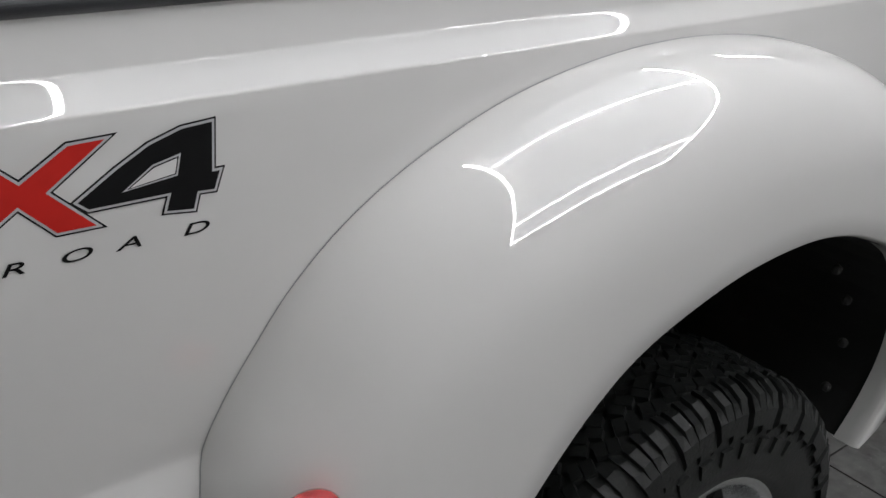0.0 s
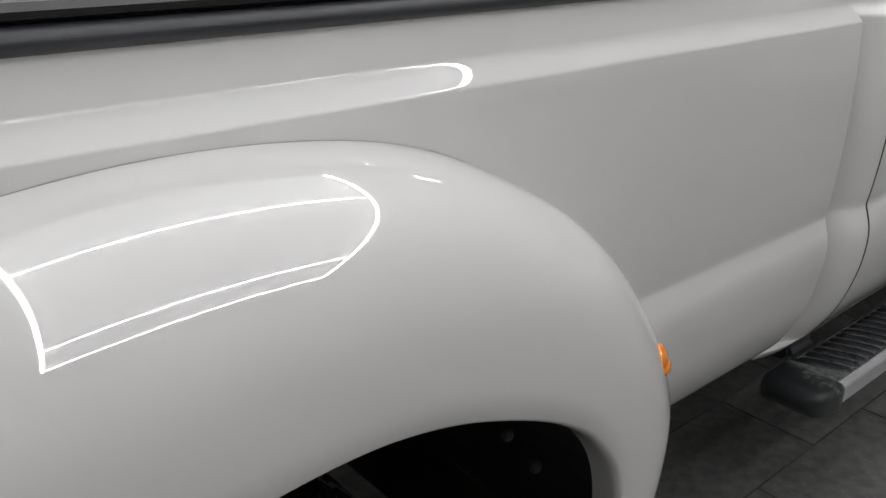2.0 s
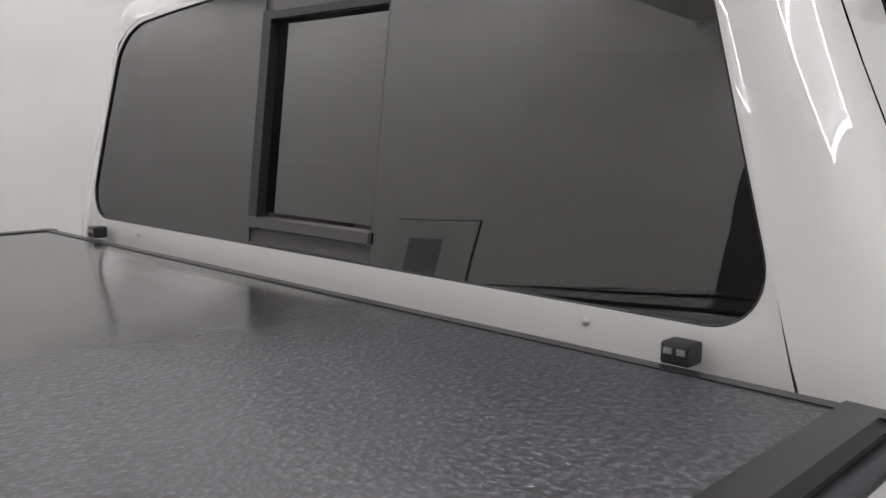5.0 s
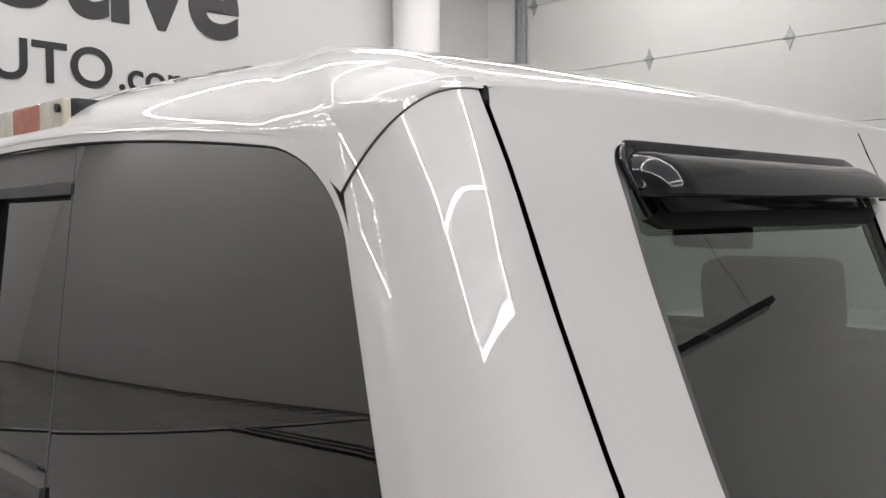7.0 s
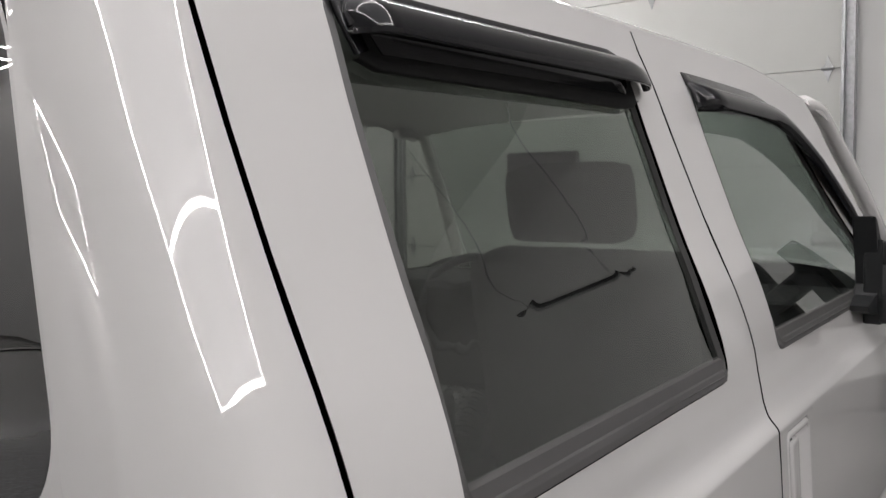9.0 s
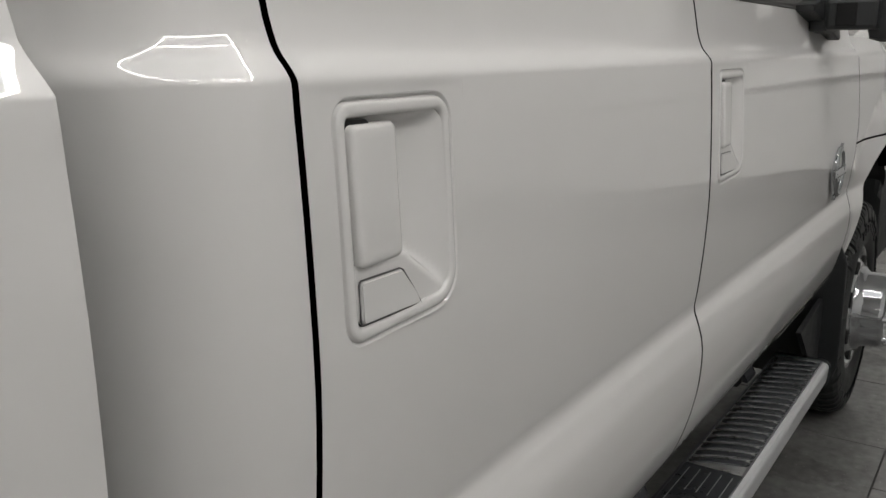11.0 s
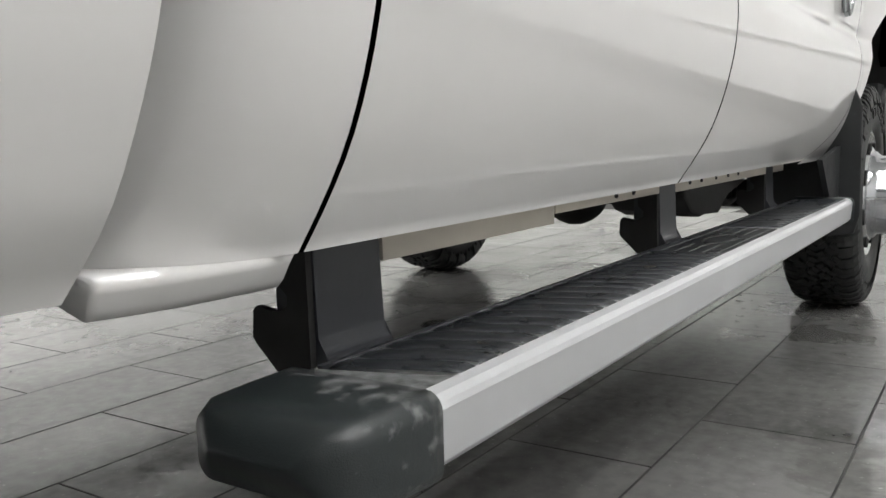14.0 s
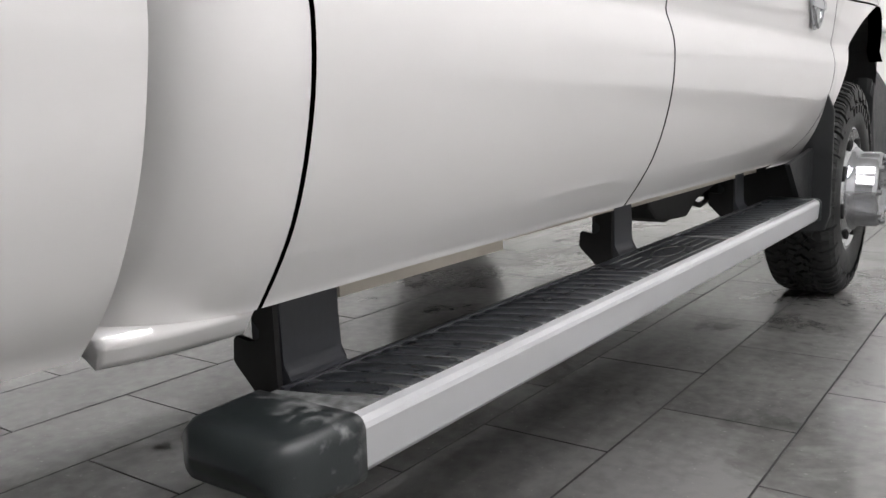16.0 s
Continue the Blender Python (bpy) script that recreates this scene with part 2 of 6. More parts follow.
BOXP = [(0.555, 0.100), (0.607, 0.055), (0.666, 0.024), (0.731, 0.001), (0.79, -0.010), (0.85, -0.017), (0.885, -0.0155), (0.915, -0.007),
        (0.930, -0.0025), (0.938, -0.0008), (0.946, -0.0014), (0.96, -0.003), (1.0, -0.006), (1.10, -0.010), (1.22, -0.009), (1.30, -0.0035), (1.338, -0.0005), (1.3435, 0.0005), (1.3465, 0.0035),
        (1.3685, 0.0270), (1.3715, 0.0296), (1.38, 0.0329), (1.40, 0.0402), (1.426, 0.0495)]


def cab_y(x, z):
    """The cab draws in a little towards the nose; its greenhouse is widest at the middle pillar."""
    u = min(1.0, max(0.0, x / 0.9))
    w = min(1.0, max(0.0, (z - 1.44) / 0.36))
    return curve_at(CAB, z) + 0.018 * (1 - math.exp(-max(0.0, x) / 0.8)) - 0.010 * u * u * (3 - 2 * u) * w


def box_y(x, z):
    return curve_at(BOXP, z)


def fender_y(x, z):
    y = cab_y(x, z) if z < 1.36 else cab_y(x, 1.36) + (z - 1.36) * 0.6
    f = max(0.0, min(1.0, (x - 2.45) / 0.35))
    d = math.hypot(x - FRONT_X, z - 0.50)
    lip = max(0.0, 1 - max(0.0, d - 0.56) / 0.16)
    return y - 0.045 * f * lip ** 0.8 + 0.055 * max(0.0, (x - 2.9) / 0.6) ** 1.5


def panel(name, fn, patches, material, parent, label="", flange=(), depth=0.018, skip=None):
    """Sheets of (x, z) grids laid on the side surface fn, with true normals, and turned-in edges along the given lines."""
    verts, faces, norms = [], [], []
    def normal(x, z, e=0.0025):
        n = Vector((-(fn(x + e, z) - fn(x - e, z)) / (2 * e), 1, -(fn(x, z + e) - fn(x, z - e)) / (2 * e)))
        return -n.normalized()
    for grid, closed in patches:
        base, w = len(verts), len(grid[0])
        for row in grid:
            for x, z in row:
                verts.append((x, fn(x, z), z))
                norms.append(normal(x, z))
        for i in range(len(grid) - 1):
            for j in range(w if closed else w - 1):
                k = (j + 1) % w
                if skip and skip((grid[i][j][0] + grid[i][k][0]) / 2, (grid[i][j][1] + grid[i + 1][j][1]) / 2):
                    continue
                faces.append((base + i * w + j, base + i * w + k, base + (i + 1) * w + k, base + (i + 1) * w + j))
    for line, closed in flange:
        base, n = len(verts), len(line)
        for i, (x, z) in enumerate(line):
            a, b = line[(i + 1) % n if closed else min(i + 1, n - 1)], line[i - 1 if closed else max(i - 1, 0)]
            side = Vector((a[1] - b[1], 0, -(a[0] - b[0])))
            side = side.normalized() if side.length else Vector((1, 0, 0))
            y = fn(x, z)
            verts += [(x, y, z), (x, y + depth, z)]
            norms += [side, side]
        for i in range(n if closed else n - 1):
            k = (i + 1) % n
            faces.append((base + 2 * i, base + 2 * k, base + 2 * k + 1, base + 2 * i + 1))
    ob = raw(name, verts, faces, material, parent, label, True, norms)
    return ob


def grid(x0, x1, z0, z1, nx, nz, fx0=None, fx1=None):
    """Rows of (x, z); the ends may follow lines fx0(z), fx1(z)."""
    out = []
    for i in range(nz + 1):
        z = z0 + (z1 - z0) * i / nz
        a, b = fx0(z) if fx0 else x0, fx1(z) if fx1 else x1
        out.append([(a + (b - a) * j / nx, z) for j in range(nx + 1)])
    return out


def ring(outer, inner, n=6):
    return [[(a[0] + (b[0] - a[0]) * k / n, a[1] + (b[1] - a[1]) * k / n) for a, b in zip(outer, inner)] for k in range(n + 1)]


def dense(a, b, step=0.03):
    """Two loops of equal length with points added along their long sides."""
    pa, pb = [], []
    for i in range(len(a)):
        k = (i + 1) % len(a)
        m = max(1, math.ceil(max(math.dist(a[i], a[k]), math.dist(b[i], b[k])) / step))
        for j in range(m):
            f = j / m
            pa.append((a[i][0] + (a[k][0] - a[i][0]) * f, a[i][1] + (a[k][1] - a[i][1]) * f))
            pb.append((b[i][0] + (b[k][0] - b[i][0]) * f, b[i][1] + (b[k][1] - b[i][1]) * f))
    return pa, pb


def frame_of(inner, x0, x1, z0, z1, fx0=None, fx1=None):
    """The rectangle's border, point for point beside the rounded hole inside it."""
    out = []
    n = len(inner) // 4
    for i, (x, z) in enumerate(inner):
        q, k = divmod(i, n)
        f = k / (n - 1)
        corner = ((x1, z0), (x1, z1), (x0, z1), (x0, z0))[q]
        px, pz = corner
        if q == 0:
            px, pz = (x, z0) if f < 0.34 else ((x1, z) if f > 0.66 else (x1, z0))
        elif q == 1:
            px, pz = (x1, z) if f < 0.34 else ((x, z1) if f > 0.66 else (x1, z1))
        elif q == 2:
            px, pz = (x, z1) if f < 0.34 else ((x0, z) if f > 0.66 else (x0, z1))
        else:
            px, pz = (x0, z) if f < 0.34 else ((x, z0) if f > 0.66 else (x0, z0))
        if fx0 and px == x0:
            px = fx0(pz)
        if fx1 and px == x1:
            px = fx1(pz)
        out.append((px, pz))
    return out


# ---- the room ----
DOOR_Y = 10.3


def room():
    X0, X1, Y0, Y1, Y2, H = -10.0, 7.2, -6.2, 6.4, 27.0, CEIL_Z
    boxed("floor", (X0, X1, Y0, Y2, -0.12, -0.004), GROUT).update_tag()
    fl = bpy.data.objects["floor"]
    tagged(fl, "grey ceramic tile floor, damp and stained, with dark joints", "floor", kind="structure")
    bm = bmesh.new()
    box(bm, X0 - 0.2, X1 + 0.25, Y0 - 0.2, Y1 + 0.2, H, H + 0.15)
    box(bm, X0 - 0.2, X1 + 0.25, Y1 + 0.2, Y2 + 0.2, HIGH, HIGH + 0.15)
    ce = part("ceiling", bm, CEILP)
    tagged(ce, "plain white painted workshop ceiling", "ceiling", kind="structure")
    bm = bmesh.new()
    box(bm, -1.9, X1, Y1, Y1 + 0.2, -0.12, H)
    box(bm, X0, X1, Y1 + 0.05, Y1 + 0.2, H + 0.15, HIGH)
    w = part("wall_north", bm, WALLP)
    tagged(w, "white painted wall that carries large black lettering", "wall", kind="structure")
    w = boxed("wall_south", (X0, X1, Y0 - 0.2, Y0, -0.12, H), WALLP)
    tagged(w, "plain white painted workshop wall", "wall", kind="structure")
    w = boxed("wall_far_north", (X0, X1, Y2, Y2 + 0.2, -0.12, HIGH), WALLP)
    tagged(w, "plain white painted wall of the next bay", "wall", kind="structure")
    w = boxed("wall_west", (X0 - 0.2, X0, Y0 - 0.2, Y2 + 0.2, -0.12, HIGH), WALLP)
    tagged(w, "white painted end wall with a door in it", "wall", kind="structure")
    # the end wall round the garage door opening
    bm = bmesh.new()
    box(bm, X1, X1 + 0.25, Y0 - 0.2, 1.15, -0.12, H)
    box(bm, X1, X1 + 0.25, 5.86, Y2 + 0.2, -0.12, HIGH)
    box(bm, X1, X1 + 0.25, 1.15, 5.86, 4.85, H)
    w = part("wall_east", bm, WALLP)
    tagged(w, "white painted end wall round a garage door", "wall", kind="structure")
    # corner post
    bm = bmesh.new()
    bmesh.ops.create_cone(bm, cap_ends=True, segments=48, radius1=0.245, radius2=0.245, depth=H + 0.004, matrix=Matrix.Translation((5.73, 6.12, H / 2)))
    p = part("corner_post", bm, POSTP, smooth=True)
    tagged(p, "white painted round post against the wall", "post", kind="structure")
    # base panels
    b = boxed("baseboard", (X1 - 0.02, X1 - 0.002, Y0, 0.9, 0.0, 0.29), SKIRT)
    tagged(b, "dark grey tile skirting along the wall's foot", "baseboard", kind="structure")
    # sectional door
    g = thing("garage_door_1", "white sectional garage door with steel hinges, closed", "garage door", (X1 + 0.1, 3.5, 0), kind="structure")
    inv = Matrix.Translation((-(X1 + 0.1), -3.5, 0))
    for k in range(7):
        z = 0.301 + 0.797 * (k - 1)
        bm = bmesh.new()
        box(bm, X1 + 0.03, X1 + 0.09, 1.17, 5.84, max(z, 0.0), min(z + 0.790, 4.84))
        bm.transform(inv)
        part("door_panel", bm, DOORP, g, bevel=0.0)
        for y in (1.31, 2.855, 4.275, 5.74):
            bm = bmesh.new()
            c = 0.297 + 0.797 * k
            if c > 4.6:
                continue
            prism(bm, [(y - 0.045, c), (y - 0.02, c - 0.05), (y, c - 0.11), (y + 0.02, c - 0.05), (y + 0.045, c), (y + 0.02, c + 0.05), (y, c + 0.11), (y - 0.02, c + 0.05)], "x", X1 + 0.018, X1 + 0.028)
            tube(bm, [(X1 + 0.012, y - 0.05, c), (X1 + 0.012, y + 0.05, c)], 0.014, 8)
            bm.transform(inv)
            part("hinge", bm, GALV, g)
    for y in (1.14, 5.89):
        bm = bmesh.new()
        s = 1 if y < 3 else -1
        box(bm, X1 - 0.03, X1 - 0.002, y - 0.06, y + 0.06, 0, 4.9)
        box(bm, X1 - 0.085, X1 - 0.03, y - 0.012 + 0.035 * s, y + 0.012 + 0.035 * s, 0, 4.9)
        box(bm, X1 - 0.070, X1 - 0.03, y - 0.008 - 0.045 * s, y + 0.008 - 0.045 * s, 0, 4.9)
        bm.transform(inv)
        part("track", bm, GALV, g, "galvanised vertical door track")
    # pipe rail on the end wall
    r = thing("wall_rail", "white painted pipe rail fixed on the end wall", "rail", (X1 - 0.1, -1, 1.29))
    bm = bmesh.new()
    tube(bm, [(0, -4.0, 0), (0, 2.5, 0)], 0.045, 12)
    part("pipe", bm, POSTP, r, smooth=True)
    for y in (-3.0, 2.45):
        bm = bmesh.new()
        box(bm, -0.09, 0.098, y - 0.08, y + 0.08, -0.16, 0.16)
        part("bracket", bm, POSTP, r, bevel=0.01)
    # door and recess in the west wall, known from the window's reflection
    d = thing("door_1", "white steel door with a grey window pane, closed", "door", (X0, DOOR_Y, 0), kind="structure")
    d.rotation_euler = (0, 0, radians(90))
    bm = bmesh.new(); box(bm, -0.95, 0.95, -0.05, -0.001, 0.01, 2.3); part("leaf", bm, DOORP, d, bevel=0.004)
    bm = bmesh.new(); box(bm, -0.25, 0.55, -0.06, -0.05, 0.55, 1.98); part("pane", bm, BASEGREY, d)
    for x0, x1, z0, z1 in ((-0.97, -0.952, 0.0, 2.302), (0.952, 0.97, 0.0, 2.302), (-0.97, 0.97, 2.304, 2.32)):
        bm = bmesh.new(); box(bm, x0, x1, -0.03, -0.001, z0, z1); part("door_seam", bm, GREYTRIM, d)
    bm = bmesh.new(); box(bm, -0.84, -0.80, -0.1, -0.05, 1.0, 1.15); part("handle", bm, GALV, d)
    # The dark recess is a flat grey panel, its darkness put into the colour.
    d = thing("recess_panel", "dark grey panel standing in for a dark recess in the end wall", "door", (X0, 3.9, 0), kind="structure")
    bm = bmesh.new(); box(bm, 0.001, 0.05, -1.1, 1.1, 0.01, 3.4); part("leaf", bm, GREYTRIM, d, bevel=0.004)
    bm = bmesh.new(); box(bm, 0.05, 0.06, -0.5, 0.3, 2.0, 2.8); part("pane", bm, WALLP, d)
    # lettering on the north wall
    return X0, X1, Y0, Y1, H


def heater():
    h = thing("tube_heater", "dark slim tube heater hung on rods under the ceiling", "heater", (6.15, -2.42, 3.22))
    d = Vector((1.25, 0.45, 0)).normalized()
    turn = Matrix.Rotation(math.atan2(d.y, d.x), 4, "Z")
    for name, dims, m, lb in (("hood", (-0.70, 0.70, -0.045, 0.045, 0.0, 0.05), SIGNBLK, "black sheet hood"), ("tube", (-0.62, 0.62, -0.018, 0.018, -0.035, 0.0), GALV, "bare steel heating tube")):
        bm = bmesh.new()
        box(bm, *dims)
        bm.transform(turn)
        part(name, bm, m, h, lb, bevel=0.006)
    for x in (-0.5, 0.5):
        bm = bmesh.new()
        p = d * x
        tube(bm, [(p.x, p.y, 0.06), (p.x, p.y, CEIL_Z - 3.22)], 0.006, 6)
        part("hanger", bm, GALV, h)


def letters(text, x, z, size, name, label, offset=0.0, shear=0.0, space=1.0):
    cu = bpy.data.curves.new(name, "FONT")
    cu.body, cu.size, cu.extrude, cu.offset, cu.shear, cu.space_character = text, size, 0.006, offset, shear, space
    tmp = bpy.data.objects.new(name, cu)
    scene.collection.objects.link(tmp)
    dg = bpy.context.evaluated_depsgraph_get()
    me = bpy.data.meshes.new_from_object(tmp.evaluated_get(dg))
    bpy.data.objects.remove(tmp)
    ob = new(name, me)
    me.materials.clear()
    me.materials.append(SIGNBLK)
    ob.matrix_world = Matrix.Translation((x, 6.392, z)) @ Euler((radians(90), 0, 0)).to_matrix().to_4x4()
    return ob


def tile_material(name, dark):
    m = bpy.data.materials.new(name)
    m.use_nodes = True
    n, l = m.node_tree.nodes, m.node_tree.links
    p = n["Principled BSDF"]
    info = n.new("ShaderNodeObjectInfo")
    geo = n.new("ShaderNodeNewGeometry")
    big, fine = n.new("ShaderNodeTexNoise"), n.new("ShaderNodeTexNoise")
    big.inputs["Scale"].default_value, fine.inputs["Scale"].default_value = 1.6, 26
    big.inputs["Detail"].default_value, fine.inputs["Detail"].default_value = 7, 8
    l.new(geo.outputs["Position"], big.inputs["Vector"])
    l.new(geo.outputs["Position"], fine.inputs["Vector"])
    ramp = n.new("ShaderNodeValToRGB")
    ramp.color_ramp.elements[0].position, ramp.color_ramp.elements[1].position = 0.32, 0.68
    ramp.color_ramp.elements[0].color = (0.088 * dark, 0.0875 * dark, 0.085 * dark, 1)
    ramp.color_ramp.elements[1].color = (0.205 * dark, 0.203 * dark, 0.197 * dark, 1)
    mix = n.new("ShaderNodeMath"); mix.operation = "MULTIPLY_ADD"
    mix.inputs[1].default_value = 0.4
    l.new(fine.outputs["Fac"], mix.inputs[0])
    sc = n.new("ShaderNodeMath"); sc.operation = "MULTIPLY_ADD"; sc.inputs[1].default_value = 0.7; sc.inputs[2].default_value = -0.06
    l.new(big.outputs["Fac"], sc.inputs[0])
    l.new(sc.outputs[0], mix.inputs[2])
    rnd = n.new("ShaderNodeMath"); rnd.operation = "MULTIPLY_ADD"; rnd.inputs[1].default_value = 0.10
    l.new(info.outputs["Random"], rnd.inputs[0])
    l.new(mix.outputs[0], rnd.inputs[2])
    l.new(rnd.outputs[0], ramp.inputs[0])
    p.inputs["Specular IOR Level"].default_value = 0.46
    rr = n.new("ShaderNodeMapRange")
    rr.inputs[1].default_value, rr.inputs[2].default_value, rr.inputs[3].default_value, rr.inputs[4].default_value = 0.30, 0.70, 0.14, 0.27
    l.new(big.outputs["Fac"], rr.inputs[0])
    # water left in ragged patches: darker and smoother than the dry tile
    wet = n.new("ShaderNodeTexNoise")
    wet.inputs["Scale"].default_value, wet.inputs["Detail"].default_value, wet.inputs["Distortion"].default_value = 2.3, 9, 0.5
    wet.inputs["Roughness"].default_value = 0.62
    l.new(geo.outputs["Position"], wet.inputs["Vector"])
    edge = n.new("ShaderNodeMapRange")
    edge.inputs[1].default_value, edge.inputs[2].default_value = 0.575, 0.605
    l.new(wet.outputs["Fac"], edge.inputs[0])
    soak = n.new("ShaderNodeMix"); soak.data_type, soak.blend_type = "RGBA", "MULTIPLY"
    amount = n.new("ShaderNodeMath"); amount.operation = "MULTIPLY"; amount.inputs[1].default_value = 0.6
    l.new(edge.outputs[0], amount.inputs[0]); l.new(amount.outputs[0], soak.inputs["Factor"])
    soak.inputs["B"].default_value = (0.66, 0.66, 0.65, 1)
    # pale dried specks
    spots = n.new("ShaderNodeTexNoise")
    spots.inputs["Scale"].default_value, spots.inputs["Detail"].default_value = 75, 3
    l.new(geo.outputs["Position"], spots.inputs["Vector"])
    pick = n.new("ShaderNodeMapRange")
    pick.inputs[1].default_value, pick.inputs[2].default_value, pick.inputs[4].default_value = 0.66, 0.72, 0.45
    l.new(spots.outputs["Fac"], pick.inputs[0])
    speck = n.new("ShaderNodeMix"); speck.data_type = "RGBA"
    speck.inputs["B"].default_value = (0.34, 0.335, 0.325, 1)
    l.new(pick.outputs[0], speck.inputs["Factor"])
    l.new(ramp.outputs[0], speck.inputs["A"])
    l.new(speck.outputs["Result"], soak.inputs["A"])
    l.new(soak.outputs["Result"], p.inputs["Base Color"])
    sleek = n.new("ShaderNodeMix")
    sleek.inputs["B"].default_value = 0.06
    l.new(edge.outputs[0], sleek.inputs["Factor"]); l.new(rr.outputs[0], sleek.inputs["A"])
    l.new(sleek.outputs["Result"], p.inputs["Roughness"])
    bp = n.new("ShaderNodeBump")
    bp.inputs["Strength"].default_value, bp.inputs["Distance"].default_value = 0.18, 0.002
    l.new(fine.outputs["Fac"], bp.inputs["Height"])
    l.new(bp.outputs[0], p.inputs["Normal"])
    return m


TILE = tile_material("grey_floor_tile", 1.05)
GROUT = mat("dark_grout", (0.042, 0.041, 0.039), 0.6, var=0.8, scale=5)
room()
heater()

for text, x, z, size, name, label, off, sp in (
        ("omotive", 0.167, 3.51, 1.08, "wall_lettering", "large bold black lettering on the white wall", 0.0255, 1.0),
        ("AUTO", 1.357, 2.952, 0.434, "wall_lettering_small", "black capital lettering on the white wall", 0.006, 1.05),
        (".com", 2.633, 2.955, 0.352, "wall_lettering_small", "small black lettering on the white wall", 0.003, 1.0)):
    ob = letters(text, x, z, size, "wall_lettering", label, off, 0.0, sp)
    tagged(ob, label, "sign")


def lamp_tube(t, a, b, h):
    """A glowing channel under its housing: a flat underside and two low flanks."""
    d = Vector((b[0] - a[0], b[1] - a[1], 0)).normalized()
    w = Vector((-d.y, d.x, 0)) * h
    rows = [[Vector((p[0], p[1], z)) + w * k for k, z in ((-1, 0.0), (-0.7, -0.03), (0.7, -0.03), (1, 0.0))] for p in (a, b)]
    vs = rows[0] + rows[1]
    raw("tube", vs, [(0, 1, 5, 4), (1, 2, 6, 5), (2, 3, 7, 6)], LEDMAT, t, "glowing white LED tube")


def light_frame(x0, x1, rows, cross, z=LED_Z, over=CEIL_Z):
    t = thing("ceiling_light", "rectangular frame of white LED tubes hung from the ceiling", "ceiling light", ((x0 + x1) / 2, 0, z), "LED light frames")
    cx = (x0 + x1) / 2
    for y in rows:
        lamp_tube(t, (x0 - cx, y), (x1 - cx, y), 0.019)
        bm = bmesh.new(); box(bm, x0 - cx, x1 - cx, y - 0.03, y + 0.03, 0.0, 0.03)
        part("housing", bm, GALV, t)
    for x, a, b in cross:
        lamp_tube(t, (x - cx, a), (x - cx, b), 0.021)
        bm = bmesh.new(); box(bm, x - cx - 0.032, x - cx + 0.032, a, b, 0.0, 0.03)
        part("housing", bm, GALV, t)
    for x in (x0 + 0.3, x1 - 0.3):
        for y in rows[:1] + rows[-1:]:
            bm = bmesh.new(); tube(bm, [(x - cx, y, 0.03), (x - cx, y, over - z)], 0.006, 6)
            part("hanger", bm, GALV, t)
    return t


booth = light_frame(-1.85, 1.55, [0.55, -2.8, -4.0], [(-1.85, -4.0, 2.4), (1.55, -4.0, 2.4)])
boxed("diffuser", (-1.66, 1.66, -3.98, 2.40, 0.034, 0.042), DIFFUSER, booth, "softly glowing white diffuser sheet inside the tube frame")
light_frame(-1.95, 2.15, [3.0, 5.0], [(-1.95, 3.0, 5.0), (2.15, 3.0, 5.0)])
light_frame(3.6, 6.2, [2.4, 4.9], [(3.6, 2.4, 4.9), (6.2, 2.4, 4.9)])
# Unseen frame, added only to light the west end wall.
light_frame(-9.4, -6.4, [1.4, 4.6], [(-9.4, 1.4, 4.6), (-6.4, 1.4, 4.6)])
# Unseen frames added to brighten the next bay's wall, mirrored in the back window.
for x0, x1 in ((-9.0, -5.4), (-3.4, 0.2)):
    for y0 in (8.0, 12.6, 17.2, 21.8):
        light_frame(x0, x1, [y0, y0 + 3.4], [(x0, y0, y0 + 3.4), (x1, y0, y0 + 3.4)], 6.8, HIGH)


# ---- the truck ----
truck = thing("pickup_truck", "pearl white crew-cab pickup truck with dual rear wheels on tiles", "pickup truck", (0, 0, 0))


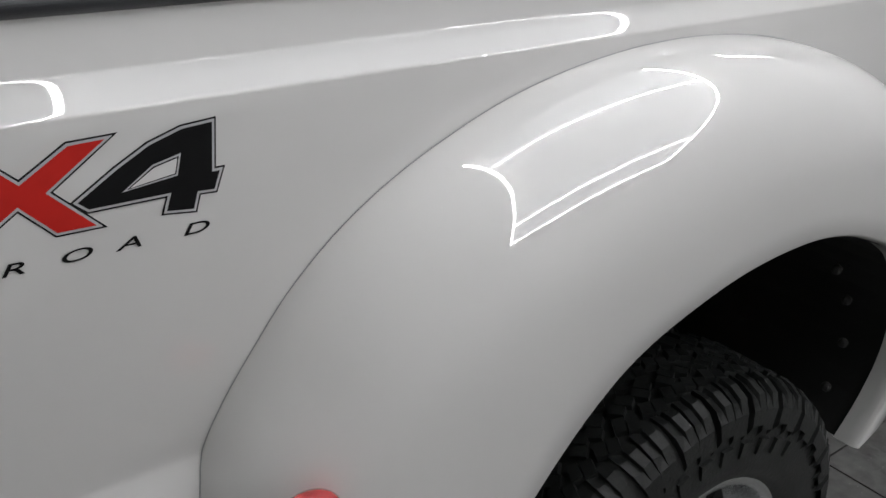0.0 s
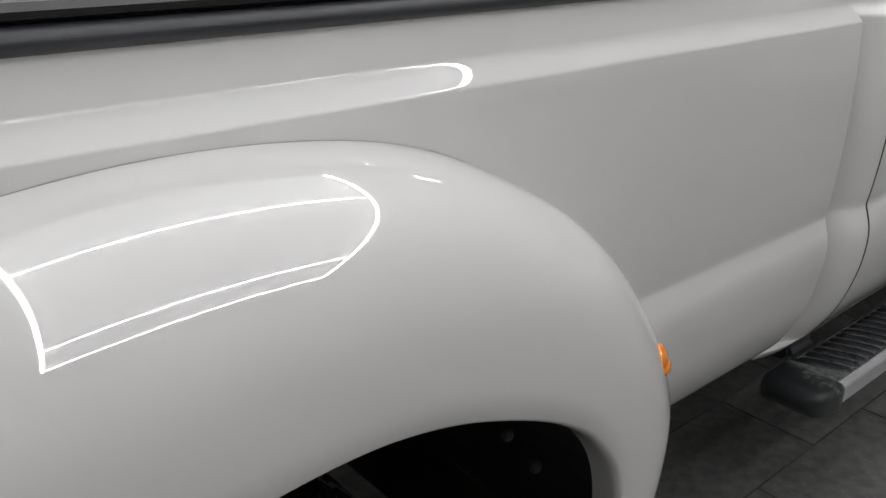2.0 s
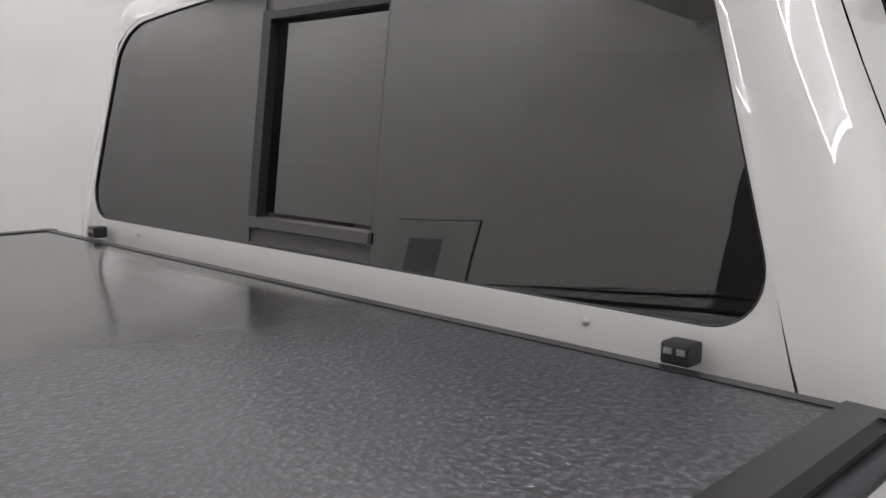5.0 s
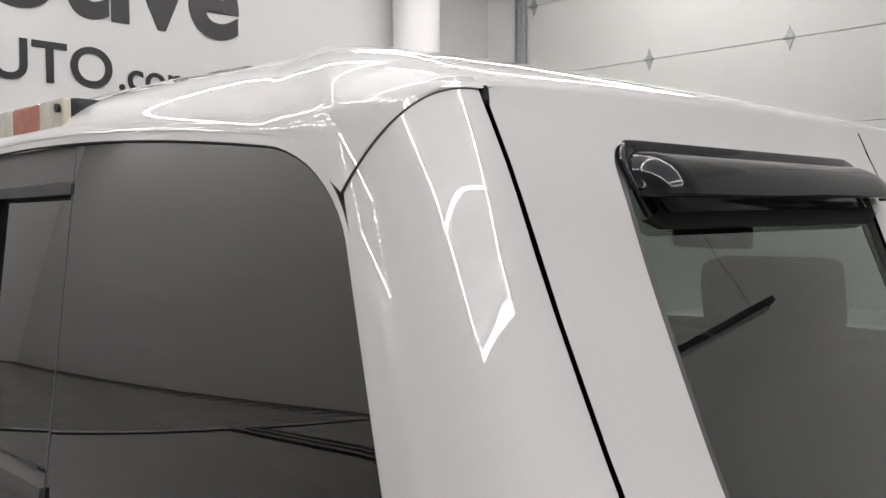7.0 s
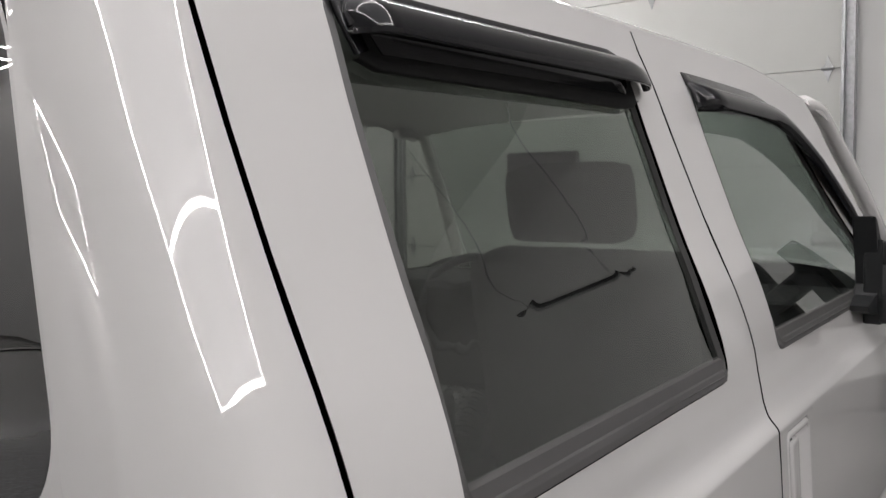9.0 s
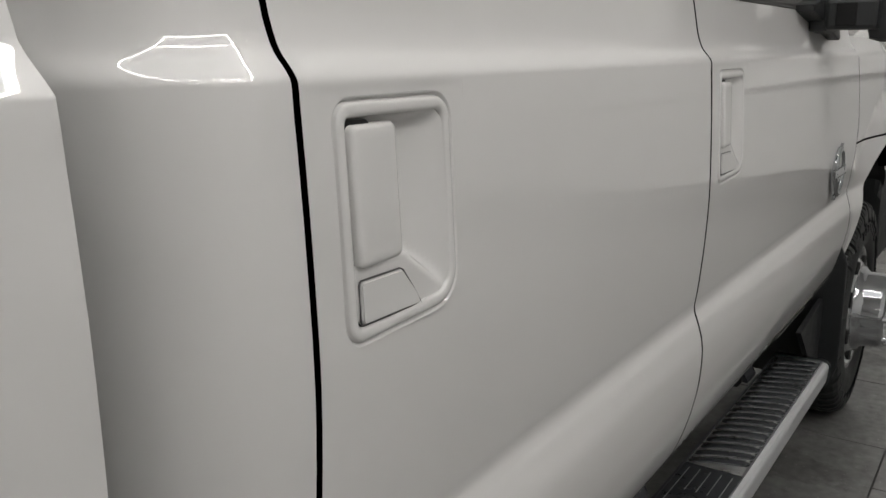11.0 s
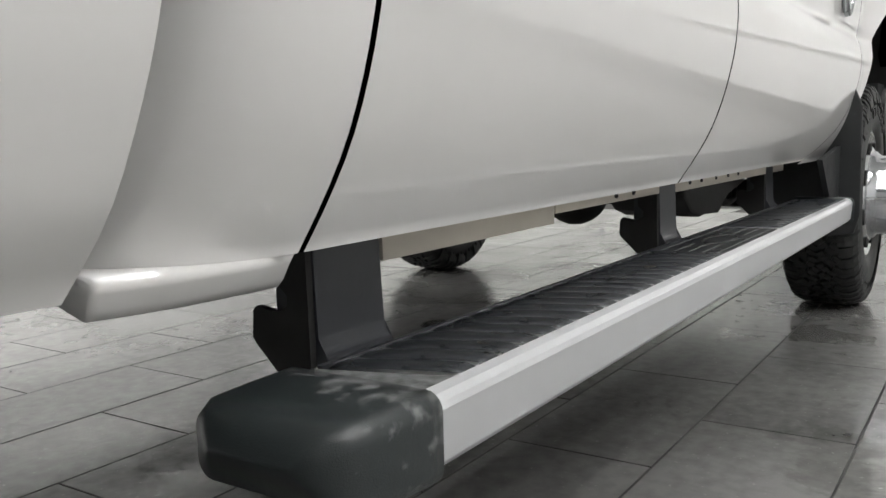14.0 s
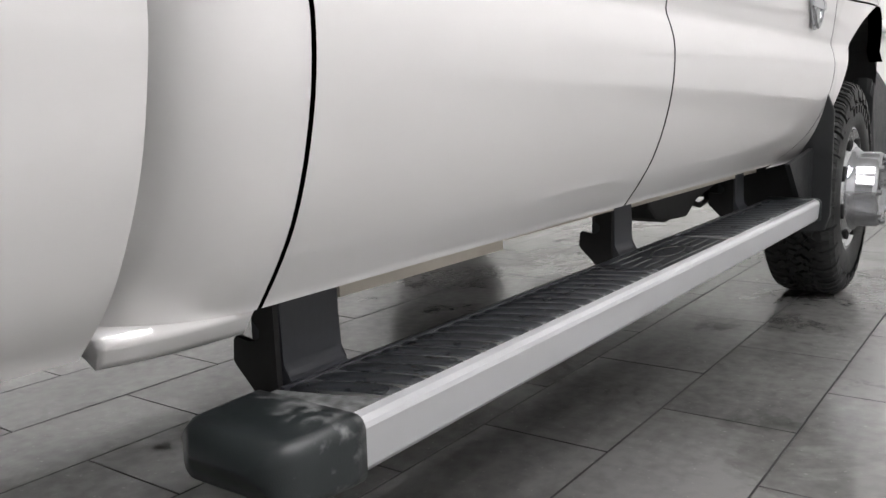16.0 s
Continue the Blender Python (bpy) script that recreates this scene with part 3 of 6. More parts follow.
# bed side: the sheet above and beside the flare
def bed_sides():
    zs = sorted(set([0.555, 0.58] + [round(0.60 + 0.02 * k, 3) for k in range(16)] + [round(0.90 + 0.008 * k, 4) for k in range(12)] + [1.02, 1.06, 1.1, 1.14, 1.18, 1.22, 1.26, 1.29] + [round(1.306 + 0.006 * k, 4) for k in range(6)] + [round(1.337 + 0.0018 * k, 5) for k in range(22)] + [1.38, 1.39, 1.40, 1.41, 1.42, 1.426]))
    xs = [BOX_X0 + (BOX_X1 - BOX_X0) * k / 90 for k in range(91)]
    def front(z):
        """The leading edge sweeps back a little towards its foot."""
        return BOX_X1 - 0.016 * max(0.0, (0.84 - z) / 0.28) ** 1.5
    rows = [[(x if x < -0.5 else -0.5 + (x + 0.5) * (front(z) + 0.5) / (BOX_X1 + 0.5), z) for x in xs] for z in zs]
    panel("bed_side", box_y, [(rows, False)], PAINT, truck, "pearl white bed side with two pressed creases",
                 flange=[([(front(z), z) for z in zs], False), ([(x, 1.426) for x in xs], False)], depth=0.03,
                 skip=lambda x, z: ((x + 1.60) / 0.62) ** 2 + ((z - 0.55) / 0.64) ** 2 < 1)
    # far side, plain
    bm = bmesh.new()
    vs = [[bm.verts.new((x, 2 * C - box_y(x, z), z)) for x in (BOX_X0, BOX_X1)] for z in zs[::3]]
    for a, b in zip(vs, vs[1:]):
        bm.faces.new((a[0], a[1], b[1], b[0]))
    part("bed_side", bm, PAINT, truck, smooth=True)
    # bed front wall, floor and tailgate
    bm = bmesh.new()
    box(bm, BOX_X1 - 0.03, BOX_X1 - 0.012, 0.07, 2 * C - 0.07, 0.62, 1.425)
    part("bed_front", bm, PAINT, truck)
    boxed("bed_floor", (BOX_X0, BOX_X1 - 0.03, 0.12, 2 * C - 0.12, 0.86, 0.90), DARK, truck)
    boxed("tailgate", (BOX_X0 - 0.05, BOX_X0, 0.07, 2 * C - 0.07, 0.62, 1.44), PAINT, truck, bevel=0.015)
    # rail caps
    for s in (0, 1):
        bm = bmesh.new()
        prof = [(0.060 - 0.0255 * math.cos(radians(a)) ** 0.8, 1.43575 + 0.01325 * math.sin(radians(a))) for a in range(-90, 91, 10)] + [(0.14, 1.449), (0.14, 1.4225)]
        if s:
            prof = [(2 * C - y, z) for y, z in prof][::-1]
        prism(bm, prof, "x", BOX_X0, BOX_X1 - 0.035)
        part("rail_cap", bm, RAIL, truck, "grey-black plastic bed rail cap", smooth=False)
        if not s:
            bm = bmesh.new()
            prism(bm, [(0.5 * 0.026 * math.cos(radians(a)) + 0.050, 0.0130 * math.sin(radians(a)) + 1.4358) for a in range(0, 360, 20)], "x", BOX_X1 - 0.035, BOX_X1 - 0.018)
            part("rail_end", bm, RAIL, truck, smooth=False)


bed_sides()


# ---- rear flare: a swept bulge from the bed side to the wheel opening ----
FLARE_OUT = [(-2.39, 0.60), (-2.37, 0.75), (-2.35, 0.88), (-2.326, 0.97), (-2.234, 1.097), (-2.19, 1.141), (-2.144, 1.179), (-2.08, 1.219), (-2.0, 1.255), (-1.90, 1.291),
             (-1.76, 1.319), (-1.60, 1.330), (-1.43, 1.318), (-1.30, 1.290), (-1.20, 1.247), (-1.06, 1.165), (-0.952, 1.037), (-0.882, 0.938), (-0.870, 0.86), (-0.867, 0.74), (-0.885, 0.60)]
FLARE_IN = [(-2.14, 0.52), (-2.12, 0.66), (-2.06, 0.78), (-2.0, 0.87), (-1.93, 0.95), (-1.85, 1.012), (-1.72, 1.055), (-1.63, 1.072), (-1.52, 1.077), (-1.44, 1.067),
            (-1.36, 1.045), (-1.235, 0.990), (-1.155, 0.93), (-1.092, 0.84), (-1.070, 0.71), (-1.095, 0.60), (-1.13, 0.52)]


def along(pts, n):
    """Points at even steps along a smooth line."""
    p = np.array(pts)
    for _ in range(4):
        q = np.repeat(p, 2, axis=0)[1:-1].copy()
        a, b = p[:-1], p[1:]
        q = np.empty((2 * len(a), 2))
        q[0::2], q[1::2] = 0.75 * a + 0.25 * b, 0.25 * a + 0.75 * b
        p = np.vstack([p[:1], q, p[-1:]])
    d = np.r_[0, np.cumsum(np.linalg.norm(np.diff(p, axis=0), axis=1))]
    s = np.linspace(0, d[-1], n)
    return np.stack([np.interp(s, d, p[:, k]) for k in (0, 1)], 1)


def flare():
    N, M = 120, 28
    out, inn = along(FLARE_OUT, N), along(FLARE_IN, N)
    verts, faces = [], []
    W = 0.215
    rows = []
    for i in range(N):
        u = i / (N - 1)
        o, n = Vector((out[i][0], 0, out[i][1])), Vector((inn[i][0], 0, inn[i][1]))
        w = W * (1 - (0.12 if u < 0.52 else 0.22) * (abs(u - 0.52) / 0.52) ** 3)
        y0 = box_y(o.x, min(1.34, max(0.56, o.z))) + 0.004
        row = []
        for j in range(M + 1):
            a = j / M * math.pi / 2
            f = math.sin(a) ** 0.84
            p = o.lerp(n, 1 - math.cos(a) ** 0.70)
            row.append((p.x, y0 - (w + y0) * f, p.z))
        lip = row[-1]
        c = Vector((REAR_X, 0, 0.55))
        inward = (Vector((lip[0], 0, lip[2])) - c)
        for dy, s in ((0.004, 0.992), (0.012, 0.985), (0.03, 0.985), (0.05, 0.985)):
            row.append((c.x + inward.x * s, lip[1] + dy, c.z + inward.z * s))
        rows.append(row)
    for r in rows:
        verts += r
    w = len(rows[0])
    for i in range(N - 1):
        for j in range(w - 1):
            a = i * w + j
            faces.append((a, a + 1, a + w + 1, a + w))
    fl = raw("fender_flare", verts, faces, PAINT, truck, "bulging pearl white flare over the dual rear wheel", True)
    bm = bmesh.new()
    tube(bm, [(x, box_y(x, min(1.335, max(0.56, z))) - 0.0008, z) for x, z in out], 0.0009, 6)
    part("flare_gasket", bm, BASEGREY, fl, "thin grey gasket round the flare", smooth=True)
    far = [(x, 2 * C - y, z) for x, y, z in verts]
    raw("fender_flare", far, [f[::-1] for f in faces], PAINT, truck, "bulging pearl white flare over the dual rear wheel", True)
    # wheel house behind it
    bm = bmesh.new()
    ring_a = [bm.verts.new((x, -0.15, z)) for x, z in along(FLARE_IN, 40)]
    ring_b = [bm.verts.new((x, 0.45, z)) for x, z in along(FLARE_IN, 40)]
    for i in range(39):
        bm.faces.new((ring_a[i], ring_a[i + 1], ring_b[i + 1], ring_b[i]))
    bm.faces.new(ring_b)
    part("wheel_house", bm, DARK, truck, "black inner wheel house")
    for k, (x, z) in enumerate(((-1.19, 0.90), (-1.13, 0.82), (-1.105, 0.72), (-1.13, 0.63))):
        bm = bmesh.new()
        bmesh.ops.create_uvsphere(bm, u_segments=8, v_segments=6, radius=0.010, matrix=Matrix.Translation((x - 0.025, -0.10, z)))
        part("clip", bm, DARK, truck)
    # marker lamps
    bm = bmesh.new()
    bmesh.ops.create_uvsphere(bm, u_segments=20, v_segments=12, radius=1, matrix=Matrix.Translation((-0.966, -0.152, 0.945)) @ Euler((0, 0.15, 0.6)).to_matrix().to_4x4() @ Matrix.Diagonal((0.026, 0.016, 0.025, 1)))
    bmesh.ops.create_uvsphere(bm, u_segments=16, v_segments=10, radius=1, matrix=Matrix.Translation((-0.956, -0.157, 0.934)) @ Euler((0, 0.15, 0.6)).to_matrix().to_4x4() @ Matrix.Diagonal((0.026, 0.012, 0.013, 1)))
    part("marker_lamp", bm, AMBER, fl, "amber clearance lamp on the flare's front", smooth=True)
    bm = bmesh.new()
    bmesh.ops.create_uvsphere(bm, u_segments=20, v_segments=12, radius=1, matrix=Matrix.Translation((-2.283, -0.172, 0.948)) @ Matrix.Diagonal((0.035, 0.025, 0.022, 1)))
    part("marker_lamp", bm, RED, fl, "red clearance lamp on the flare's rear", smooth=True)


flare()


# ---- wheels ----
def wheel(cx, y_out, w, parent, dual=False, far=False, hub=True):
    s = -1 if not far else 1
    c = (cx, y_out, WHEEL_R)
    R = WHEEL_R
    bm = bmesh.new()
    prof = [(0.235, 0.012), (0.25, 0.0), (0.28, -0.004), (0.33, 0.0), (0.365, 0.008), (0.388, 0.022), (R - 0.010, 0.04), (R - 0.010, w - 0.04), (0.388, w - 0.022), (0.365, w - 0.008), (0.30, w), (0.24, w - 0.015), (0.235, 0.012)]
    lathe(bm, [(r, -o) for r, o in prof], c, 72, s)
    ty = part("tyre", bm, RUBBER, parent, "black all-terrain tyre with blocky tread", smooth=True)
    # tread lugs: staggered middle rows with a cut across each, and shoulder blocks that wrap on the sidewall
    rng = random.Random(int(cx * 100) + int(y_out * 10))
    bm = bmesh.new()
    def lug(pts):
        vs = [bm.verts.new(p) for p in pts]
        for f in ((0, 1, 5, 4), (1, 2, 6, 5), (2, 3, 7, 6), (3, 0, 4, 7), (4, 5, 6, 7)):
            bm.faces.new([vs[i] for i in f])
    rows = ((0.070, 0.030, 54, 0.5, -0.5), (0.1045, 0.030, 54, 0.1, 0.55), (w - 0.1045, 0.030, 54, 0.6, -0.55), (w - 0.070, 0.030, 54, 0.0, 0.5))
    for off, wid, n, ph, skew in rows:
        for k in range(n):
            a = 2 * math.pi * (k + ph + rng.uniform(-0.12, 0.12)) / n
            m = Matrix.Translation((cx, y_out - s * off, WHEEL_R)) @ Euler((0, -a, 0)).to_matrix().to_4x4() @ Matrix.Translation((R - 0.006, 0, 0)) @ Euler((skew + rng.uniform(-0.1, 0.1), 0, 0)).to_matrix().to_4x4()
            L = 2 * math.pi * R / n * 0.86
            for q0, q1 in ((-0.5, -0.03), (0.03, 0.5)):
                wd, sh = wid * rng.uniform(0.85, 1.0), rng.uniform(-0.006, 0.006)
                lug([m @ Vector(p) for p in ((-0.012, sh - wd / 2, q0 * L), (-0.012, sh + wd / 2, q0 * L), (-0.012, sh + wd / 2, q1 * L), (-0.012, sh - wd / 2, q1 * L),
                     (0.006, sh - wd * 0.46, q0 * L * 0.96), (0.006, sh + wd * 0.46, q0 * L * 0.96), (0.006, sh + wd * 0.46, q1 * L * 0.96), (0.006, sh - wd * 0.46, q1 * L * 0.96))])
    part("tread", bm, RUBBER, ty)
    n = 56
    for side in (0, 1):
        for k in range(n):
            bm = bmesh.new()
            a0 = 2 * math.pi * (k + 0.5 * side) / n
            h = 2 * math.pi / n * 0.40
            tw = 0.008 * (1 if k % 2 else -1)
            line = ((R - 0.002, 0.056), (R - 0.004, 0.034), (R - 0.016, 0.010), (0.372, -0.002), (0.345 - 0.010 * (k % 2), -0.006))
            va = []
            for i, (r, o) in enumerate(line):
                o = o if not side else w - o
                for da in (-h, -0.12 * h, 0.0, h):
                    a = a0 + da + tw * i * 0.4
                    rr = r - (0.008 if da == 0.0 and i < 3 else 0.0)
                    va.append(bm.verts.new((cx + rr * math.cos(a), y_out - s * o, WHEEL_R + rr * math.sin(a))))
            for i in range(len(line) - 1):
                for q in range(3):
                    b = i * 4 + q
                    bm.faces.new((va[b], va[b + 1], va[b + 5], va[b + 4]))
                for q, d in ((0, 1), (3, -1)):
                    e0, e1 = va[i * 4 + q], va[i * 4 + 4 + q]
                    f0, f1 = [bm.verts.new(v.co.lerp(Vector((cx, y_out - s * w / 2, WHEEL_R)), 0.05)) for v in (e0, e1)]
                    bm.faces.new((e0, e1, f1, f0))
            part("shoulder_block", bm, RUBBER, ty)
    # raised marks on the sidewall
    for k in range(7):
        a = radians(52 + 9 * k)
        bm = bmesh.new()
        box(bm, -0.012, 0.012, -0.003, 0.003, -0.014, 0.014)
        bm.transform(Matrix.Translation((cx + 0.305 * math.cos(a), y_out + s * 0.004, WHEEL_R + 0.305 * math.sin(a))) @ Euler((0, math.pi / 2 - a, 0)).to_matrix().to_4x4())
        part("raised_mark", bm, RUBBER, ty)
    # rim
    d = 0.13 if dual else -0.035
    bm = bmesh.new()
    prof = [(0.236, 0.012), (0.225, 0.010), (0.215, 0.02), (0.205, 0.05)]
    prof += [(0.195, d * 0.6 + 0.02), (0.15, d), (0.10, d), (0.06, d)] if dual else [(0.196, 0.030), (0.185, 0.012), (0.165, 0.0), (0.11, -0.004), (0.06, -0.005)]
    lathe(bm, [(r, -o) for r, o in prof], c, 64, s)
    rim = part("rim", bm, RIMMAT, parent, "polished alloy wheel rim", smooth=True)
    for k in range(8):
        bm = bmesh.new()
        a = 2 * math.pi * (k + 0.5) / 8
        o = (d * 0.8 if dual else 0.012)
        m = Matrix.Translation((cx + 0.182 * math.cos(a), y_out - s * o + s * 0.004, WHEEL_R + 0.182 * math.sin(a))) @ Euler((0, -a, 0)).to_matrix().to_4x4() @ Matrix.Diagonal((0.75, 1, 1.15, 1)) @ Euler((radians(90), 0, 0)).to_matrix().to_4x4()
        bmesh.ops.create_cone(bm, cap_ends=True, segments=16, radius1=0.026, radius2=0.026, depth=0.012, matrix=m)
        part("hand_hole", bm, GAP, rim)
    if hub:
        bm = bmesh.new()
        lathe(bm, [(0.160, -0.03), (0.158, 0.012), (0.146, 0.02), (0.143, 0.030), (0.141, 0.085), (0.133, 0.099), (0.105, 0.102), (0.098, 0.085), (0.0, 0.083)], (cx, y_out, WHEEL_R), 64, s)
        for v in bm.verts:
            if v.co.y * s > (y_out + s * 0.022) * s:
                a, r = math.atan2(v.co.z - WHEEL_R, v.co.x - cx), math.hypot(v.co.z - WHEEL_R, v.co.x - cx)
                if r > 0.12:
                    g = 1 - 0.045 * (0.5 - 0.5 * math.cos(8 * a)) ** 2
                    v.co.x, v.co.z = cx + (v.co.x - cx) * g, WHEEL_R + (v.co.z - WHEEL_R) * g
        h = part("hub_cover", bm, CHROME, rim, "chrome hub cover with lug nuts", smooth=True)
        for k in range(8):
            a = 2 * math.pi * k / 8
            bm = bmesh.new()
            m = Matrix.Translation((cx + 0.120 * math.cos(a), y_out + s * 0.106, WHEEL_R + 0.120 * math.sin(a))) @ Euler((radians(90), 0, 0)).to_matrix().to_4x4()
            bmesh.ops.create_cone(bm, cap_ends=True, segments=12, radius1=0.013, radius2=0.010, depth=0.016, matrix=m)
            o = part("lug_nut", bm, CHROME, rim)
    return ty


def wheels():
    for cx, y, dual, far in ((REAR_X, -0.185, True, False), (REAR_X, 0.12, True, False), (FRONT_X, 0.012, False, False),
                                   (REAR_X, 2 * C + 0.185, True, True), (FRONT_X + 0.12, 2 * C + 0.10, False, True)):
        wheel(cx, y, 0.245, truck, dual, far, hub=not dual)


wheels()


# ---- cab ----
ZFINE = sorted(set([0.567] + [round(0.58 + 0.02 * k, 3) for k in range(16)] + [round(0.885 + 0.01 * k, 4) for k in range(12)] + [1.03, 1.06, 1.09, 1.12]))
ZTOP = sorted(set([round(1.343 + 0.002 * k, 4) for k in range(15)] + [1.38, 1.39, 1.40, 1.41, 1.425, 1.44]))
WIN_R = rounded(0.127, 0.825, 1.452, 1.952, 0.030, 8, top_in=(0.040, -0.045))
WIN_F = rounded(1.090, 2.10, 1.452, 1.930, 0.030, 8, top_in=(0.055, 0.34))


def bezel(x0, z0, grow=0.0):
    """The outline of a door handle's plate, its lower ahead corner wider rounded."""
    w, h, n = 0.146, 0.182, 7
    x0, z0 = x0 - 0.002, z0 - 0.001
    out = []
    for cx, cz, a0, r in ((w, 0.004, -90, 0.030), (w, h, 0, 0.018), (0, h, 90, 0.016), (0, 0.0, 180, 0.016)):
        sx, sz = (-1 if cx else 1), (-1 if cz > 0.1 else 1)
        for k in range(n + 1):
            a = radians(a0 + 90 * k / n)
            out.append((x0 + cx + sx * r + (r + grow) * math.cos(a), z0 + cz + sz * r + (r + grow) * math.sin(a)))
    return out


def door(name, x0, x1, window, hx, hz, label, fx1=None):
    hole = bezel(hx, hz, 0.006)
    za, zb = 1.12, 1.343
    zlo = [z for z in ZFINE]
    def left(z): return x0 + 0.0035
    def right(z): return (fx1(z) if fx1 else x1 - 0.0035)
    nx = 24
    low = [[(left(z) + (right(z) - left(z)) * j / nx, z) for j in range(nx + 1)] for z in zlo]
    belt = [[(left(z) + (right(z) - left(z)) * j / nx, z) for j in range(nx + 1)] for z in ZTOP]
    xm = hx + 0.175
    border, hole = dense(frame_of(hole, left(1.2), xm, za, zb), hole, 0.02)
    mid = ring(border, hole, 8)
    ahead = [[(xm + (right(z) - xm) * j / 24, z) for j in range(25)] for z in np.linspace(za, zb, 17)]
    border, window = dense(frame_of(window, left(1.7), x1 - 0.0035, 1.44, 1.985, None, fx1), window)
    up = ring(border, window, 8)
    edge = [(left(z), z) for z in zlo + [1.2, 1.3] + ZTOP + [1.5, 1.6, 1.7, 1.8, 1.9, 1.985]]
    edge2 = [(right(z), z) for z in zlo + [1.2, 1.3] + ZTOP + [1.5, 1.6, 1.7, 1.8, 1.9, 1.985]]
    d = panel(name, cab_y, [(low, False), (belt, False), (mid, True), (ahead, False), (up, True)], PAINT, truck, label,
              flange=[(edge[::-1], False), (edge2, False), (window, True), ([(x, zlo[0]) for x in np.linspace(left(zlo[0]), right(zlo[0]), 12)], False)], depth=0.02)
    # glass and its rubber surround
    def surf(pts, dy):
        return [(x, (cab_y(x, z) if z > 1.62 else cab_y(x, 1.62) - (1.62 - z) * 0.40) + dy, z) for x, z in pts]
    cx, cz = sum(p[0] for p in window) / len(window), sum(p[1] for p in window) / len(window)
    inner = [(cx + (x - cx) * 0.974 + 0.006, cz + (z - cz) * 0.955) for x, z in window]
    vs, fs = surf(window, 0.010) + surf(inner, 0.004) + surf(inner, 0.018), []
    n = len(window)
    for i in range(n):
        k = (i + 1) % n
        fs += [(i, k, n + k, n + i), (n + i, n + k, 2 * n + k, 2 * n + i)]
    raw("window_seal", vs, fs, GREYTRIM, d, "dark rubber window surround")
    prof = ((1.4535, 0.010), (1.4545, -0.002), (1.462, -0.001), (1.469, 0.001), (1.4705, 0.004), (1.484, 0.006), (1.486, 0.016))
    vs, fs, m = [], [], 7
    lo_x, hi_x = min(p[0] for p in window), max(p[0] for p in window if p[1] < 1.5)
    for k in range(13):
        for z, o in prof:
            e = max(0.0, 0.030 - (z - 1.452))
            cut = 0.030 - math.sqrt(max(0.0, 0.030 ** 2 - e * e))
            xa, xb = lo_x + cut + 0.001, hi_x - cut - 0.002
            x = xa + (xb - xa) * k / 12
            vs.append((x, cab_y(x, z) + o, z))
    for k in range(12):
        fs += [(k * m + j, k * m + m + j, k * m + m + 1 + j, k * m + 1 + j) for j in range(m - 1)]
    raw("belt_trim", vs, fs, GREYTRIM, d, "dark grey rubber belt trim under the window")
    gl = ring(inner, [(cx + (x - cx) * 0.02, cz + (z - cz) * 0.02) for x, z in inner], 8)
    vs, fs = [], []
    for dy in (0.013, 0.017):
        for row in gl:
            vs += surf(row, dy)
    R = len(gl)
    for side in (0, 1):
        b = side * R * n
        for i in range(R - 1):
            for j in range(n):
                k = (j + 1) % n
                q = (b + i * n + j, b + i * n + k, b + (i + 1) * n + k, b + (i + 1) * n + j)
                fs.append(q if not side else q[::-1])
    fs.append(tuple((R - 1) * n + j for j in range(n)))
    fs.append(tuple((2 * R - 1) * n + j for j in range(n))[::-1])
    rim = len(vs)
    vs += vs[:n] + vs[R * n:R * n + n]
    for j in range(n):
        k = (j + 1) % n
        fs.append((rim + j, rim + n + j, rim + n + k, rim + k))
    g = raw("window_glass", vs, fs, TINT if x0 < 0.5 else CLEAR, d, "dark tinted side window" if x0 < 0.5 else "lightly tinted side window", True)
    g.visible_shadow = False
    handle(d, hx, hz)
    return d


